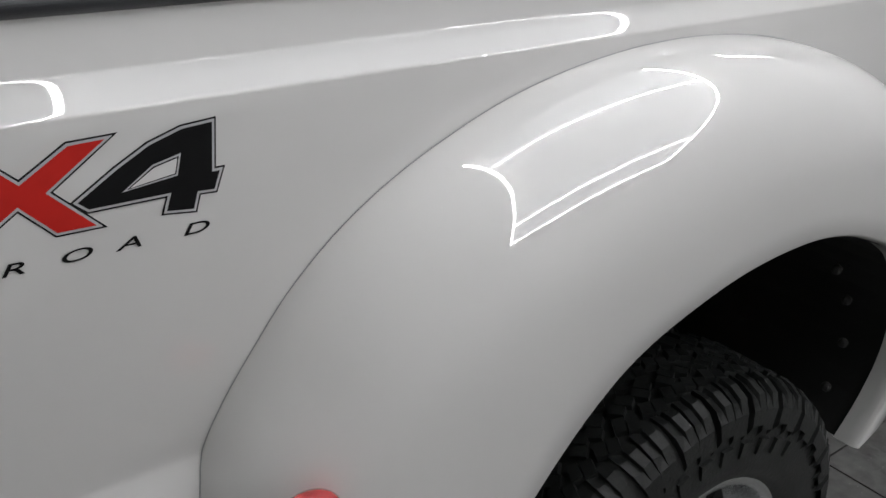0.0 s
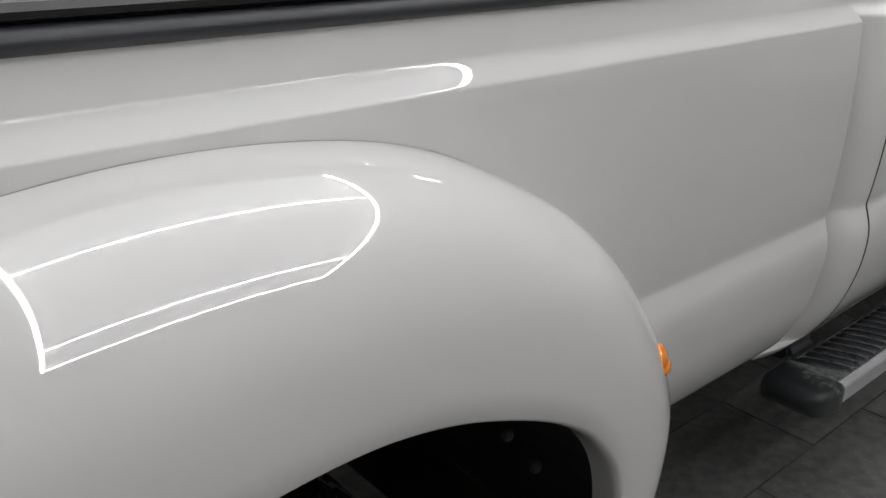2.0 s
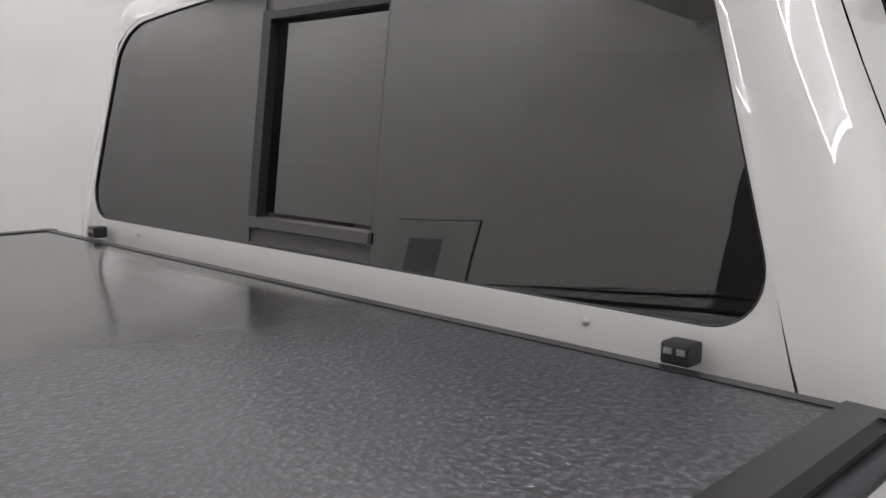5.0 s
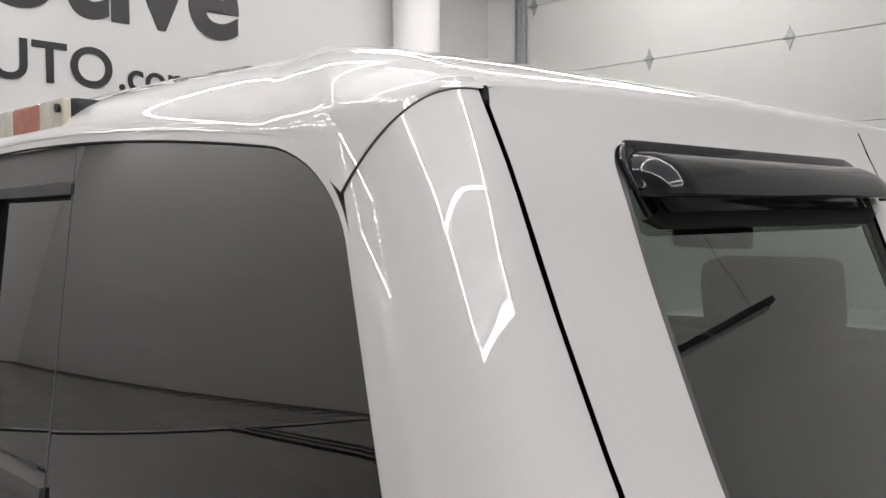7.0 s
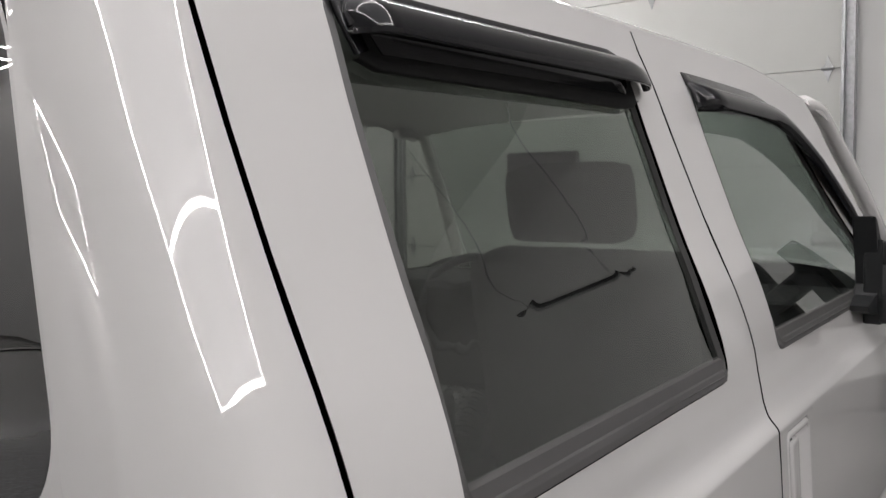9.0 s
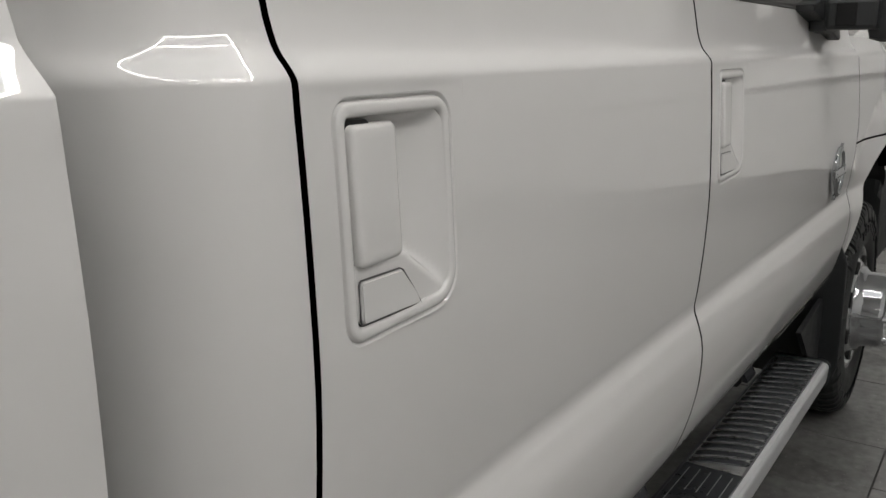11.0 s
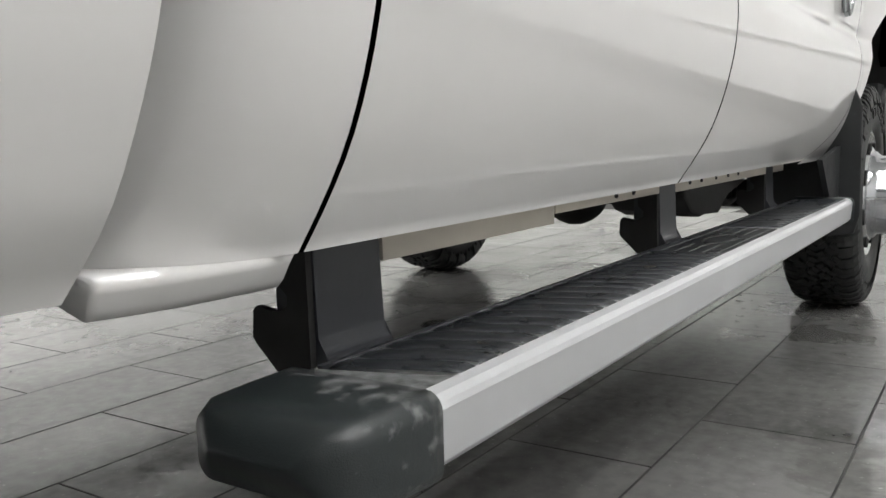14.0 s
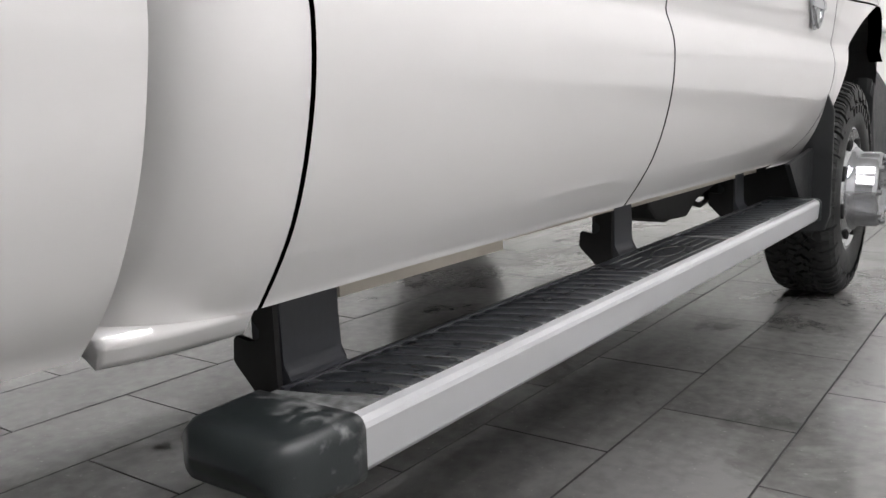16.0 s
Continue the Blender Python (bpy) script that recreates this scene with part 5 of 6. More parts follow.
    for s in (0, 1):
        bm = bmesh.new()
        f = (lambda y: 2 * C - y) if s else (lambda y: y)
        tube(bm, [(2.78, f(0.10), 1.42), (2.55, f(0.18), 1.72), (2.32, f(0.262), 1.965), (2.15, f(0.262), 1.970)], 0.028, 10)
        part("windscreen_pillar", bm, PAINT, truck, smooth=True)
    boxed("dashboard", (2.1, 2.6, 0.08, 2 * C - 0.08, 1.0, 1.40), DARK, truck, bevel=0.03)
    boxed("cab_floor", (0.0, 2.4, 0.16, 2 * C - 0.16, 0.60, 0.66), DARK, truck)
    bm = bmesh.new()
    bmesh.ops.create_cube(bm, size=1, matrix=Matrix.Translation((1.97, C, 1.82)) @ Matrix.Diagonal((0.03, 0.26, 0.075, 1)))
    part("rear_view_mirror", bm, GAP, truck, bevel=0.01)
    bm = bmesh.new()
    tube(bm, [(2.1 + 0.08 * math.cos(a), 1.42 + 0.19 * math.sin(a), 1.33 + 0.16 * math.cos(a)) for a in [2 * math.pi * k / 32 for k in range(33)]], 0.015, 8)
    part("steering_wheel", bm, PLASTIC, truck, smooth=True)


LENS = mat("aged_clear_lens", (0.62, 0.58, 0.46), 0.18, coat=1.0, var=0.12, scale=40)
LENSRED = mat("faded_red_lens", (0.60, 0.24, 0.17), 0.2, coat=1.0, var=0.12, scale=40)
cab_shell()


def seats():
    for x, y in ((0.30, 0.45), (0.30, 1.02), (0.30, 1.58), (1.28, 0.50), (1.28, 1.53)):
        bm = bmesh.new()
        m = Matrix.Translation((x, y, 1.30)) @ Euler((0, radians(-12), 0)).to_matrix().to_4x4()
        bmesh.ops.create_cube(bm, size=1, matrix=m @ Matrix.Diagonal((0.16, 0.50, 0.62, 1)))
        part("seat_back", bm, SEATMAT, truck, "grey cloth seat back", True, 0.045)
        bm = bmesh.new()
        bmesh.ops.create_cube(bm, size=1, matrix=m @ Matrix.Translation((0, 0, 0.42)) @ Matrix.Diagonal((0.11, 0.28, 0.17, 1)))
        part("headrest", bm, SEATMAT, truck, "grey cloth headrest", True, 0.04)
        bm = bmesh.new()
        bmesh.ops.create_cube(bm, size=1, matrix=Matrix.Translation((x + 0.32, y, 0.98)) @ Matrix.Diagonal((0.52, 0.50, 0.16, 1)))
        part("seat_cushion", bm, SEATMAT, truck, "grey cloth seat cushion", True, 0.04)


seats()
# ---- wind deflectors over the side windows ----
def deflector(d, line, label):
    """line: (x, z) along the window's top edge; the blade stands out below it."""
    vs, fs = [], []
    n = len(line)
    prof = ((0.006, 0.012, 0.0), (-0.003, 0.012, 0.0), (-0.005, -0.008, 0.0), (-0.012, -0.013, 0.0), (-0.026, -0.018, 0.0), (-0.038, -0.028, 0.0), (-0.044, -0.044, 0.0), (-0.045, -0.058, 0.0), (-0.040, -0.066, 0.0), (-0.026, -0.080, 0.0), (-0.022, -0.078, 0.0), (-0.034, -0.060, 0.0), (-0.034, -0.032, 0.0), (-0.012, -0.022, 0.0), (0.006, -0.020, 0.0))
    for i, (x, z, k) in enumerate(line):
        a, b = line[max(i - 1, 0)], line[min(i + 1, n - 1)]
        t = Vector((b[0] - a[0], b[1] - a[1])).normalized()
        dn = Vector((t.y, -t.x))
        for o, h, _ in prof:
            px, pz = x - dn.x * h * 0.84, z - dn.y * h * 0.84
            vs.append((px, cab_y(px, pz) + o * k - 0.001, pz))
    m = len(prof)
    for i in range(n - 1):
        for j in range(m):
            k = (j + 1) % m
            fs.append((i * m + j, i * m + k, (i + 1) * m + k, (i + 1) * m + j))
    fs += [tuple(range(m)), tuple((n - 1) * m + j for j in range(m))[::-1]]
    o = raw("wind_deflector", vs, fs, GLOSSBLACK, d, label, True)
    return o


def rear_visor():
    """A smoked visor: a thin flange that hugs the frame, and a rounded blade that stands out over the glass."""
    def top(x): return 1.958 + 0.012 * (x - 0.21)
    x0, x1 = 0.185, 0.900
    N = 44
    vs, fs = [], []
    for i in range(N + 1):
        u = i / N
        x = x0 + (x1 - x0) * (0.5 - 0.5 * math.cos(math.pi * u))
        el = min(1.0, (x - x0) / 0.034)
        er = min(1.0, (x1 - x) / 0.100)
        e = math.sqrt(max(0.0, 1 - (1 - el) ** 2)) * math.sqrt(max(0.0, 1 - (1 - er) ** 2))
        zt = top(x) - 0.012 - 0.030 * (1 - e)
        zb = 1.898 + 0.010 * (x - 0.20) - 0.004 * (1 - er) ** 2
        row = [(zt + 0.002, 0.001)]
        for j in range(8):
            g = radians(90 * j / 7)
            row.append((zt - (zt - zb) * 0.62 * (1 - math.cos(g)), -0.003 - 0.041 * e * math.sin(g)))
        row += [(zb + 0.010, -0.003 - 0.0415 * e), (zb + 0.002, -0.003 - 0.0395 * e), (zb, -0.003 - 0.036 * e), (zb + 0.003, -0.003 - 0.034 * e), (zt - (zt - zb) * 0.4, -0.003 - 0.030 * e), (zt - 0.003, -0.001)]
        m = len(row)
        vs += [(x, cab_y(x, z) + o, z) for z, o in row]
    for i in range(N):
        for j in range(m):
            k = (j + 1) % m
            fs.append((i * m + j, i * m + k, (i + 1) * m + k, (i + 1) * m + j))
    v = raw("wind_deflector", vs, fs, GLOSSBLACK, rear_door, "smoked black acrylic wind deflector over the window", True)
    # flange: up the rear frame, round the corner and along the top
    path = [(0.190, 1.880), (0.184, 1.900), (0.179, 1.922)]
    path += [(0.209 - 0.030 * math.cos(radians(10 * k)), 1.9275 + 0.030 * math.sin(radians(10 * k))) for k in range(1, 10)]
    path += [(0.23 + 0.59 * k / 16, top(0.23 + 0.59 * k / 16)) for k in range(17)] + [(0.845, top(0.845) - 0.006), (0.862, top(0.862) - 0.016)]
    vs, fs = [], []
    for i, (x, z) in enumerate(path):
        p, q = path[max(i - 1, 0)], path[min(i + 1, len(path) - 1)]
        t = Vector((q[0] - p[0], q[1] - p[1])).normalized()
        w = (t.y, -t.x)
        # Widened along the top: a black plate stands in for the blade's dark underside.
        wide = 0.020 if x < 0.225 else 0.074 if x < 0.85 else 0.05
        for d, o in ((0.0, 0.002), (0.0006, -0.0030), (0.002, -0.0042), (wide, -0.0042), (wide, 0.001)):
            px, pz = x + w[0] * d, z + w[1] * d
            vs.append((px, cab_y(px, pz) + o, pz))
    for i in range(len(path) - 1):
        for j in range(4):
            fs.append((i * 5 + j, i * 5 + 5 + j, i * 5 + 6 + j, i * 5 + 1 + j))
    raw("flange", vs, fs, GLOSSBLACK, v, "flat mounting flange of the deflector, widened into a black plate under the blade", True)
    # Black strip along the glass top, for the dark band below the blade.
    vs, fs = [], []
    for k in range(25):
        x = 0.196 + 0.676 * k / 24
        e = 0.010 * max(0.0, 1 - (x - 0.196) / 0.03) ** 2 + 0.014 * max(0.0, 1 - (0.872 - x) / 0.05) ** 2
        vs += [(x, cab_y(x, z) + o, z) for z, o in ((1.925, 0.008), (1.920, 0.000), (1.869 + e, 0.000), (1.867 + e, 0.003), (1.867 + e, 0.012))]
    for k in range(24):
        fs += [(k * 5 + j, k * 5 + j + 5, k * 5 + j + 6, k * 5 + j + 1) for j in range(4)]
    raw("weatherstrip", vs, fs, GAP, rear_door, "black strip along the window's top, below the deflector", True)


rear_visor()
deflector(front_door, [(x, 1.950, k) for x, k in [(1.140, 0.10), (1.142, 0.35), (1.147, 0.6), (1.156, 0.85), (1.172, 1.0)]]
          + [(1.172 + 0.40 * k / 10, 1.950 - 0.006 * (k / 10) ** 2, 1.0) for k in range(1, 11)]
          + [(1.65, 1.932, 1.0), (1.72, 1.912, 0.95), (1.80, 1.880, 0.9), (1.88, 1.838, 0.85), (1.96, 1.780, 0.75), (2.03, 1.715, 0.7), (2.09, 1.645, 0.5), (2.12, 1.60, 0.3)],
          "smoked black acrylic wind deflector over the window")


# ---- front fender, hood, mirror ----
def nose():
    zs = [0.56 + (1.40 - 0.56) * k / 60 for k in range(61)]
    def a(z): return front_cut(z) + 0.006
    rows = []
    R, zc = 0.565, 0.52
    for z in zs:
        xa = a(z)
        if z < zc + R:
            d = math.sqrt(max(0.0, R * R - max(0.0, z - zc) ** 2))
            xb = FRONT_X - d + (0.06 * max(0, zc - z) * -1)
        else:
            xb = None
        rows.append((z, xa, xb))
    grid_a = [[(xa + (xb - xa) * j / 14, z) for j in range(15)] for z, xa, xb in rows if xb is not None]
    grid_b = [[(FRONT_X + (FRONT_X - xb) + (3.92 - (2 * FRONT_X - xb)) * j / 14, z) for j in range(15)] for z, xa, xb in rows if xb is not None and z > 0.905]
    top = [[(a(z) + (3.92 - a(z)) * j / 40, z) for j in range(41)] for z in [zc + R + (1.40 - zc - R) * k / 16 for k in range(17)]]
    arc = [(FRONT_X - R * math.cos(radians(d)), zc + R * math.sin(radians(d))) for d in range(0, 181, 6)]
    panel("front_fender", fender_y, [(grid_a, False), (grid_b, False), (top, False)], PAINT, truck, "pearl white front fender round the wheel opening", flange=[(arc[:24], False)], depth=0.05)
    bm = bmesh.new()
    va = [bm.verts.new((FRONT_X + (x - FRONT_X) * 1.012, fender_y(x, z) + 0.030, zc + (z - zc) * 1.012)) for x, z in arc]
    vb = [bm.verts.new((v.co.x, 0.55, v.co.z)) for v in va]
    for i in range(len(arc) - 1):
        bm.faces.new((va[i], va[i + 1], vb[i + 1], vb[i]))
    bm.faces.new(vb)
    part("wheel_liner", bm, DARK, truck, "black plastic wheel liner")
    # The bumper end's shaded rear side is put into its black colour.
    bm = bmesh.new()
    prism(bm, [(3.475, 0.885), (3.515, 0.885), (3.90, 0.80), (3.93, 0.46), (3.55, 0.47), (3.50, 0.60), (3.475, 0.75)], "y", 0.034, 0.12)
    part("bumper_end", bm, PLASTIC, truck, "bumper end behind the wheel opening, its shaded side coloured dark", bevel=0.028)
    # hood and front
    vs, fs = [], []
    for i in range(13):
        x = 2.58 + 1.36 * i / 12
        for j in range(21):
            v = -1 + 2 * j / 20
            vs.append((x, C + v * 0.985, 1.385 + 0.105 * (1 - abs(v) ** 4) ** 0.8 - 0.05 * (i / 12) ** 3))
    for i in range(12):
        for j in range(20):
            q = i * 21 + j
            fs.append((q, q + 21, q + 22, q + 1))
    raw("hood", vs, fs, PAINT, truck, "pearl white hood", True)
    boxed("grille", (3.90, 3.98, 0.10, 2 * C - 0.10, 0.62, 1.36), DARK, truck, bevel=0.03)
    boxed("front_bumper", (3.93, 4.12, 0.02, 2 * C - 0.02, 0.45, 0.75), CHROME, truck, bevel=0.04)
    bm = bmesh.new()
    va = [[bm.verts.new((x, 2 * C - fender_y(x, z), z)) for x in (2.4, 3.9)] for z in zs if z > 1.08]
    for p, q in zip(va, va[1:]):
        bm.faces.new((p[0], q[0], q[1], p[1]))
    part("front_fender", bm, PAINT, truck, smooth=True)
    # chrome emblem
    e = new("engine_emblem")
    e.parent = truck
    e["label"] = "round chrome emblem with a cross bar"
    bm = bmesh.new()
    cx, cz = 2.135, 1.03
    y = cab_y(cx, cz)
    tube(bm, [(cx + 0.050 * math.cos(k * math.pi / 14), y - 0.007, cz + 0.062 * math.sin(k * math.pi / 14)) for k in range(29)], 0.010, 8)
    part("ring", bm, CHROME, e, smooth=True)
    bm = bmesh.new(); box(bm, cx - 0.085, cx + 0.085, y - 0.016, y - 0.004, cz - 0.013, cz + 0.013); part("bar", bm, CHROME, e, bevel=0.004)
    bm = bmesh.new(); prism(bm, [(cx - 0.03, cz - 0.075), (cx + 0.010, cz - 0.045), (cx + 0.03, cz + 0.078), (cx - 0.010, cz + 0.045)], "y", y - 0.012, y - 0.003); part("bolt_shape", bm, CHROME, e)
    # tow mirror on two arms
    mi = boxed("side_mirror", (1.83, 1.93, -0.27, -0.09, 1.38, 1.72), PLASTIC, truck, "black folding tow mirror on two arms", bevel=0.03)
    bm = bmesh.new()
    prism(bm, [(1.685, 1.462), (1.70, 1.448), (2.03, 1.385), (2.04, 1.395), (1.90, 1.54), (1.78, 1.66), (1.752, 1.668), (1.80, 1.56), (1.815, 1.50), (1.79, 1.475)], "y", -0.002, 0.050)
    part("sail", bm, PLASTIC, mi, "black mirror base plate", bevel=0.004)
    bm = bmesh.new()
    prism(bm, [(1.800, 1.405), (1.885, 1.400), (1.885, 1.600), (1.790, 1.612)], "y", -0.012, 0.03)
    part("pivot", bm, PLASTIC, mi, "", bevel=0.006)
    for z0, z1 in ((1.408, 1.478), (1.548, 1.606)):
        bm = bmesh.new()
        box(bm, 1.795, 1.865, -0.12, -0.005, z0, z1)
        a = part("arm", bm, PLASTIC, mi, "black mirror arm", bevel=0.010)
        bm = bmesh.new()
        box(bm, 1.790, 1.870, -0.075, -0.030, z0 + 0.008, z1 - 0.008)
        part("clamp", bm, GAP, a, bevel=0.004)


nose()


# ---- sill, brackets, running board ----
def board():
    b = new("running_board")
    b.parent = truck
    b["label"] = "ribbed black running board with an aluminium edge"
    X0, X1, ZT = 0.040, 2.18, 0.4555
    PAD0, PAD1 = 0.926, 1.345
    yo, yi = -0.034, 0.122
    bm = bmesh.new()
    prof = [(yo + 0.017, ZT + 0.0005), (yo + 0.007, ZT - 0.0025), (yo + 0.002, ZT - 0.008), (yo, ZT - 0.014), (yo + 0.004, ZT - 0.059), (yo + 0.012, ZT - 0.0675), (yo + 0.05, ZT - 0.0675), (yo + 0.05, ZT - 0.02), (yo + 0.022, ZT - 0.004)]
    prism(bm, prof, "x", X0, X1)
    part("aluminium_edge", bm, ALU, b, "brushed aluminium board edge")
    bm = bmesh.new()
    box(bm, 0.092, X1, yo + 0.018, yi, ZT - 0.05, ZT - 0.0066)
    part("tread_base", bm, DECK, b, "bare aluminium deck between the rubber ribs")
    bm = bmesh.new()
    prism(bm, [(X0 - 0.002, yo + 0.018), (0.112, yo + 0.018), (0.068, yi), (X0 - 0.002, yi)], "z", ZT - 0.05, ZT - 0.0060)
    part("rear_deck", bm, DUSTDECK, b, "bare dusty aluminium deck end")
    boxed("deck_lip", (0.075, X1, yi - 0.006, yi, ZT - 0.04, ZT - 0.0045), RAIL, b)
    x = 0.073
    while x < X1 - 0.075:
        if PAD0 - 0.045 < x < PAD1 - 0.02:
            x = PAD1 + 0.004
        bm = bmesh.new()
        pts = []
        for k in range(9):
            f = k / 8
            pts.append((x + 0.045 * (1 - f ** 1.5) + 0.016, -0.010 + 0.122 * f))
        cross = [(-0.0142, -0.014)] + [(-0.0140 + 0.0272 * q / 10, -0.0010 - 0.0030 * abs(q / 5 - 1) ** 4 - 0.0022 * (1 - q / 10)) for q in range(11)] + [(0.0134, -0.014)]
        rows = [[bm.verts.new((px + dx * (0.88 if k in (0, 8) else 1.0), py, ZT + dz - (0.003 if k in (0, 8) else 0.0))) for dx, dz in cross] for k, (px, py) in enumerate(pts)]
        for ra, rb in zip(rows, rows[1:]):
            for k in range(len(cross) - 1):
                bm.faces.new((ra[k], ra[k + 1], rb[k + 1], rb[k]))
        bm.faces.new(rows[0])
        bm.faces.new(rows[-1])
        part("tread_rib", bm, SCUFFED, b, smooth=True)
        boxed("rib_notch", (x + 0.0450 + 0.032, x + 0.0450 + 0.0405, -0.0135, -0.0045, ZT - 0.012, ZT - 0.0050), RAIL, b)
        x += 0.0418
    boxed("logo_pad", (PAD0, PAD1, -0.0135, 0.1145, ZT - 0.012, ZT - 0.0040), RIB, b, "smooth black pad with thin lines")
    # smooth logo panel with thin lines and an oval
    for k in range(5):
        yy = 0.004 + 0.024 * k
        gaps = ((PAD0 + 0.02, PAD1 - 0.02),) if k in (0, 4) else ((PAD0 + 0.02, 1.05), (1.22, PAD1 - 0.02))
        for xa, xb in gaps:
            boxed("pad_line", (xa, xb, yy - 0.0010, yy + 0.0010, ZT - 0.012, ZT - 0.0034), GALV, b)
    bm = bmesh.new()
    tube(bm, [(1.135 + 0.070 * math.cos(k * math.pi / 16), 0.052 + 0.026 * math.sin(k * math.pi / 16), ZT - 0.0045) for k in range(33)], 0.0025, 6)
    part("pad_oval", bm, PLASTIC, b)
    # end caps
    for xa, xb, tip in ((X0, X0 - 0.118, 0.034), (X1, X1 + 0.035, 0.010)):
        bm = bmesh.new()
        rows = []
        for k in range(9):
            f = k / 8
            x = xa + (xb - xa) * (f if k < 8 else 1.0)
            e = max(0.0, (f - (1 - tip / abs(xb - xa))) / (tip / abs(xb - xa)))
            g = tip * (1 - math.sqrt(max(0.0, 1 - e * e)))
            ya, yb = yo - 0.004 + 0.016 * f ** 2 + g, yi + 0.010 - g
            za, zb = ZT - 0.074 + 0.008 * f ** 2 + g, ZT + 0.003 - 0.004 * f ** 2 - g * 0.8
            r = 0.016
            rows.append([bm.verts.new((x, p, q)) for p, q in rounded(ya, yb, za, zb, min(r, (zb - za) / 2.2), 5)])
        for a, b2 in zip(rows, rows[1:]):
            for k in range(len(a)):
                bm.faces.new((a[k], a[(k + 1) % len(a)], b2[(k + 1) % len(a)], b2[k]))
        bm.faces.new(rows[-1])
        bm.faces.new(rows[0])
        part("end_cap", bm, DUSTY, b, "black rubber end cap", True)
    # brackets
    for x, w in ((0.106, 0.104), (1.075, 0.095), (1.93, 0.085)):
        bm = bmesh.new()
        prof = [(0.150, 0.565), (0.147, 0.466), (0.145, 0.456), (0.141, 0.450), (0.134, 0.447), (0.134, 0.438), (0.20, 0.438), (0.20, 0.50), (0.20, 0.565)]
        prism(bm, prof, "x", x, x + w)
        br = part("bracket", bm, STEELGREY, truck, "dark steel running board bracket", bevel=0.003)
        bm = bmesh.new()
        prism(bm, [(0.152, 0.565), (0.150, 0.440), (0.160, 0.425), (0.187, 0.423), (0.222, 0.456), (0.226, 0.462), (0.224, 0.489), (0.219, 0.494), (0.196, 0.490), (0.186, 0.4915), (0.178, 0.497), (0.177, 0.507), (0.188, 0.517), (0.190, 0.565)], "x", x - 0.009, x - 0.0005)
        part("gusset", bm, DARK, br)


board()


def underbody():
    # pinch flange below the sill
    bm = bmesh.new()
    box(bm, 0.215, 0.625, 0.150, 0.156, 0.527, 0.575)
    box(bm, 0.630, 1.080, 0.150, 0.156, 0.541, 0.575)
    box(bm, 1.170, 2.15, 0.150, 0.156, 0.537, 0.575)
    box(bm, 0.06, 2.15, 0.080, 0.156, 0.569, 0.577)
    part("sill_flange", bm, BEIGE, truck, "beige primed sill flange")
    vs, fs = [], []
    line = [(-0.004 - 0.0080 * k, cab_y(0, 0.57) + 0.022 * (k / 21) ** 3) for k in range(22)]
    prof = ((0.170, 0.5672), (0.005, 0.5668), (0.011, 0.558), (0.018, 0.546), (0.025, 0.5385), (0.260, 0.537))
    for i, (x, y) in enumerate(line):
        a, b = Vector(line[max(i - 1, 0)]), Vector(line[min(i + 1, len(line) - 1)])
        t = (b - a).normalized() if (b - a).length else Vector((-1, 0))
        nrm = Vector((-t.y, t.x)) if -t.y * 0.1 + t.x * 0.3 > 0 else Vector((t.y, -t.x))
        vs += [(x + nrm.x * d, y + nrm.y * d, z) for d, z in prof]
    for i in range(len(line) - 1):
        fs += [(i * 6 + j, i * 6 + j + 1, i * 6 + j + 7, i * 6 + j + 6) for j in range(5)]
    fs.append(tuple((len(line) - 1) * 6 + j for j in range(6)))
    raw("corner_sill", vs, fs, PAINT, truck, "white turned-under sill below the cab corner", True)
    for x in (0.86, 0.94, 1.26, 1.34, 1.45, 1.55, 1.64):
        bm = bmesh.new()
        bmesh.ops.create_cone(bm, cap_ends=True, segments=10, radius1=0.006, radius2=0.006, depth=0.003, matrix=Matrix.Translation((x, 0.149, 0.553)) @ Euler((radians(90), 0, 0)).to_matrix().to_4x4())
        part("drain_hole", bm, GAP, truck)
    for y in (0.52, 1.44):
        boxed("frame_rail", (-2.6, 3.8, y - 0.04, y + 0.04, 0.56, 0.72), DARK, truck, bevel=0.01)
    for x in (REAR_X, FRONT_X):
        bm = bmesh.new()
        tube(bm, [(x, 0.15, WHEEL_R), (x, 1.88, WHEEL_R)], 0.055, 14)
        part("axle", bm, DARK, truck, smooth=True)
        bm = bmesh.new()
        bmesh.ops.create_uvsphere(bm, u_segments=20, v_segments=12, radius=0.15, matrix=Matrix.Translation((x, 1.2, WHEEL_R)))
        part("differential", bm, DARK, truck, smooth=True)
    # Three unseen pieces, added to keep light off the floor under the truck.
    boxed("fuel_tank", (0.02, 1.28, 0.58, 0.98, 0.455, 0.62), DARK, truck, "unseen black block between the frame rails that shades the floor", bevel=0.04)
    boxed("belly_pan", (-0.10, 2.25, 0.56, 1.50, 0.562, 0.60), DARK, truck)
    boxed("far_running_board", (0.04, 2.18, 2 * C - 0.122, 2 * C + 0.034, 0.39, 0.4555), PLASTIC, truck, "unseen board on the far side, added to block light under the truck", bevel=0.012)
    boxed("transfer_case", (1.35, 1.75, 0.75, 1.2, 0.42, 0.70), DARK, truck, bevel=0.05)
    bm = bmesh.new()
    tube(bm, [(2.6, 0.55, 0.52), (2.1, 0.42, 0.47), (1.7, 0.38, 0.48), (1.45, 0.45, 0.55)], 0.035, 12)
    part("exhaust", bm, DARK, truck, smooth=True)
    bm = bmesh.new()
    prism(bm, [(1.40, 0.60), (1.42, 0.505), (1.47, 0.47), (1.54, 0.452), (1.62, 0.462), (1.70, 0.448), (1.745, 0.478), (1.78, 0.50), (1.95, 0.515), (1.97, 0.60)], "y", 0.21, 0.40)
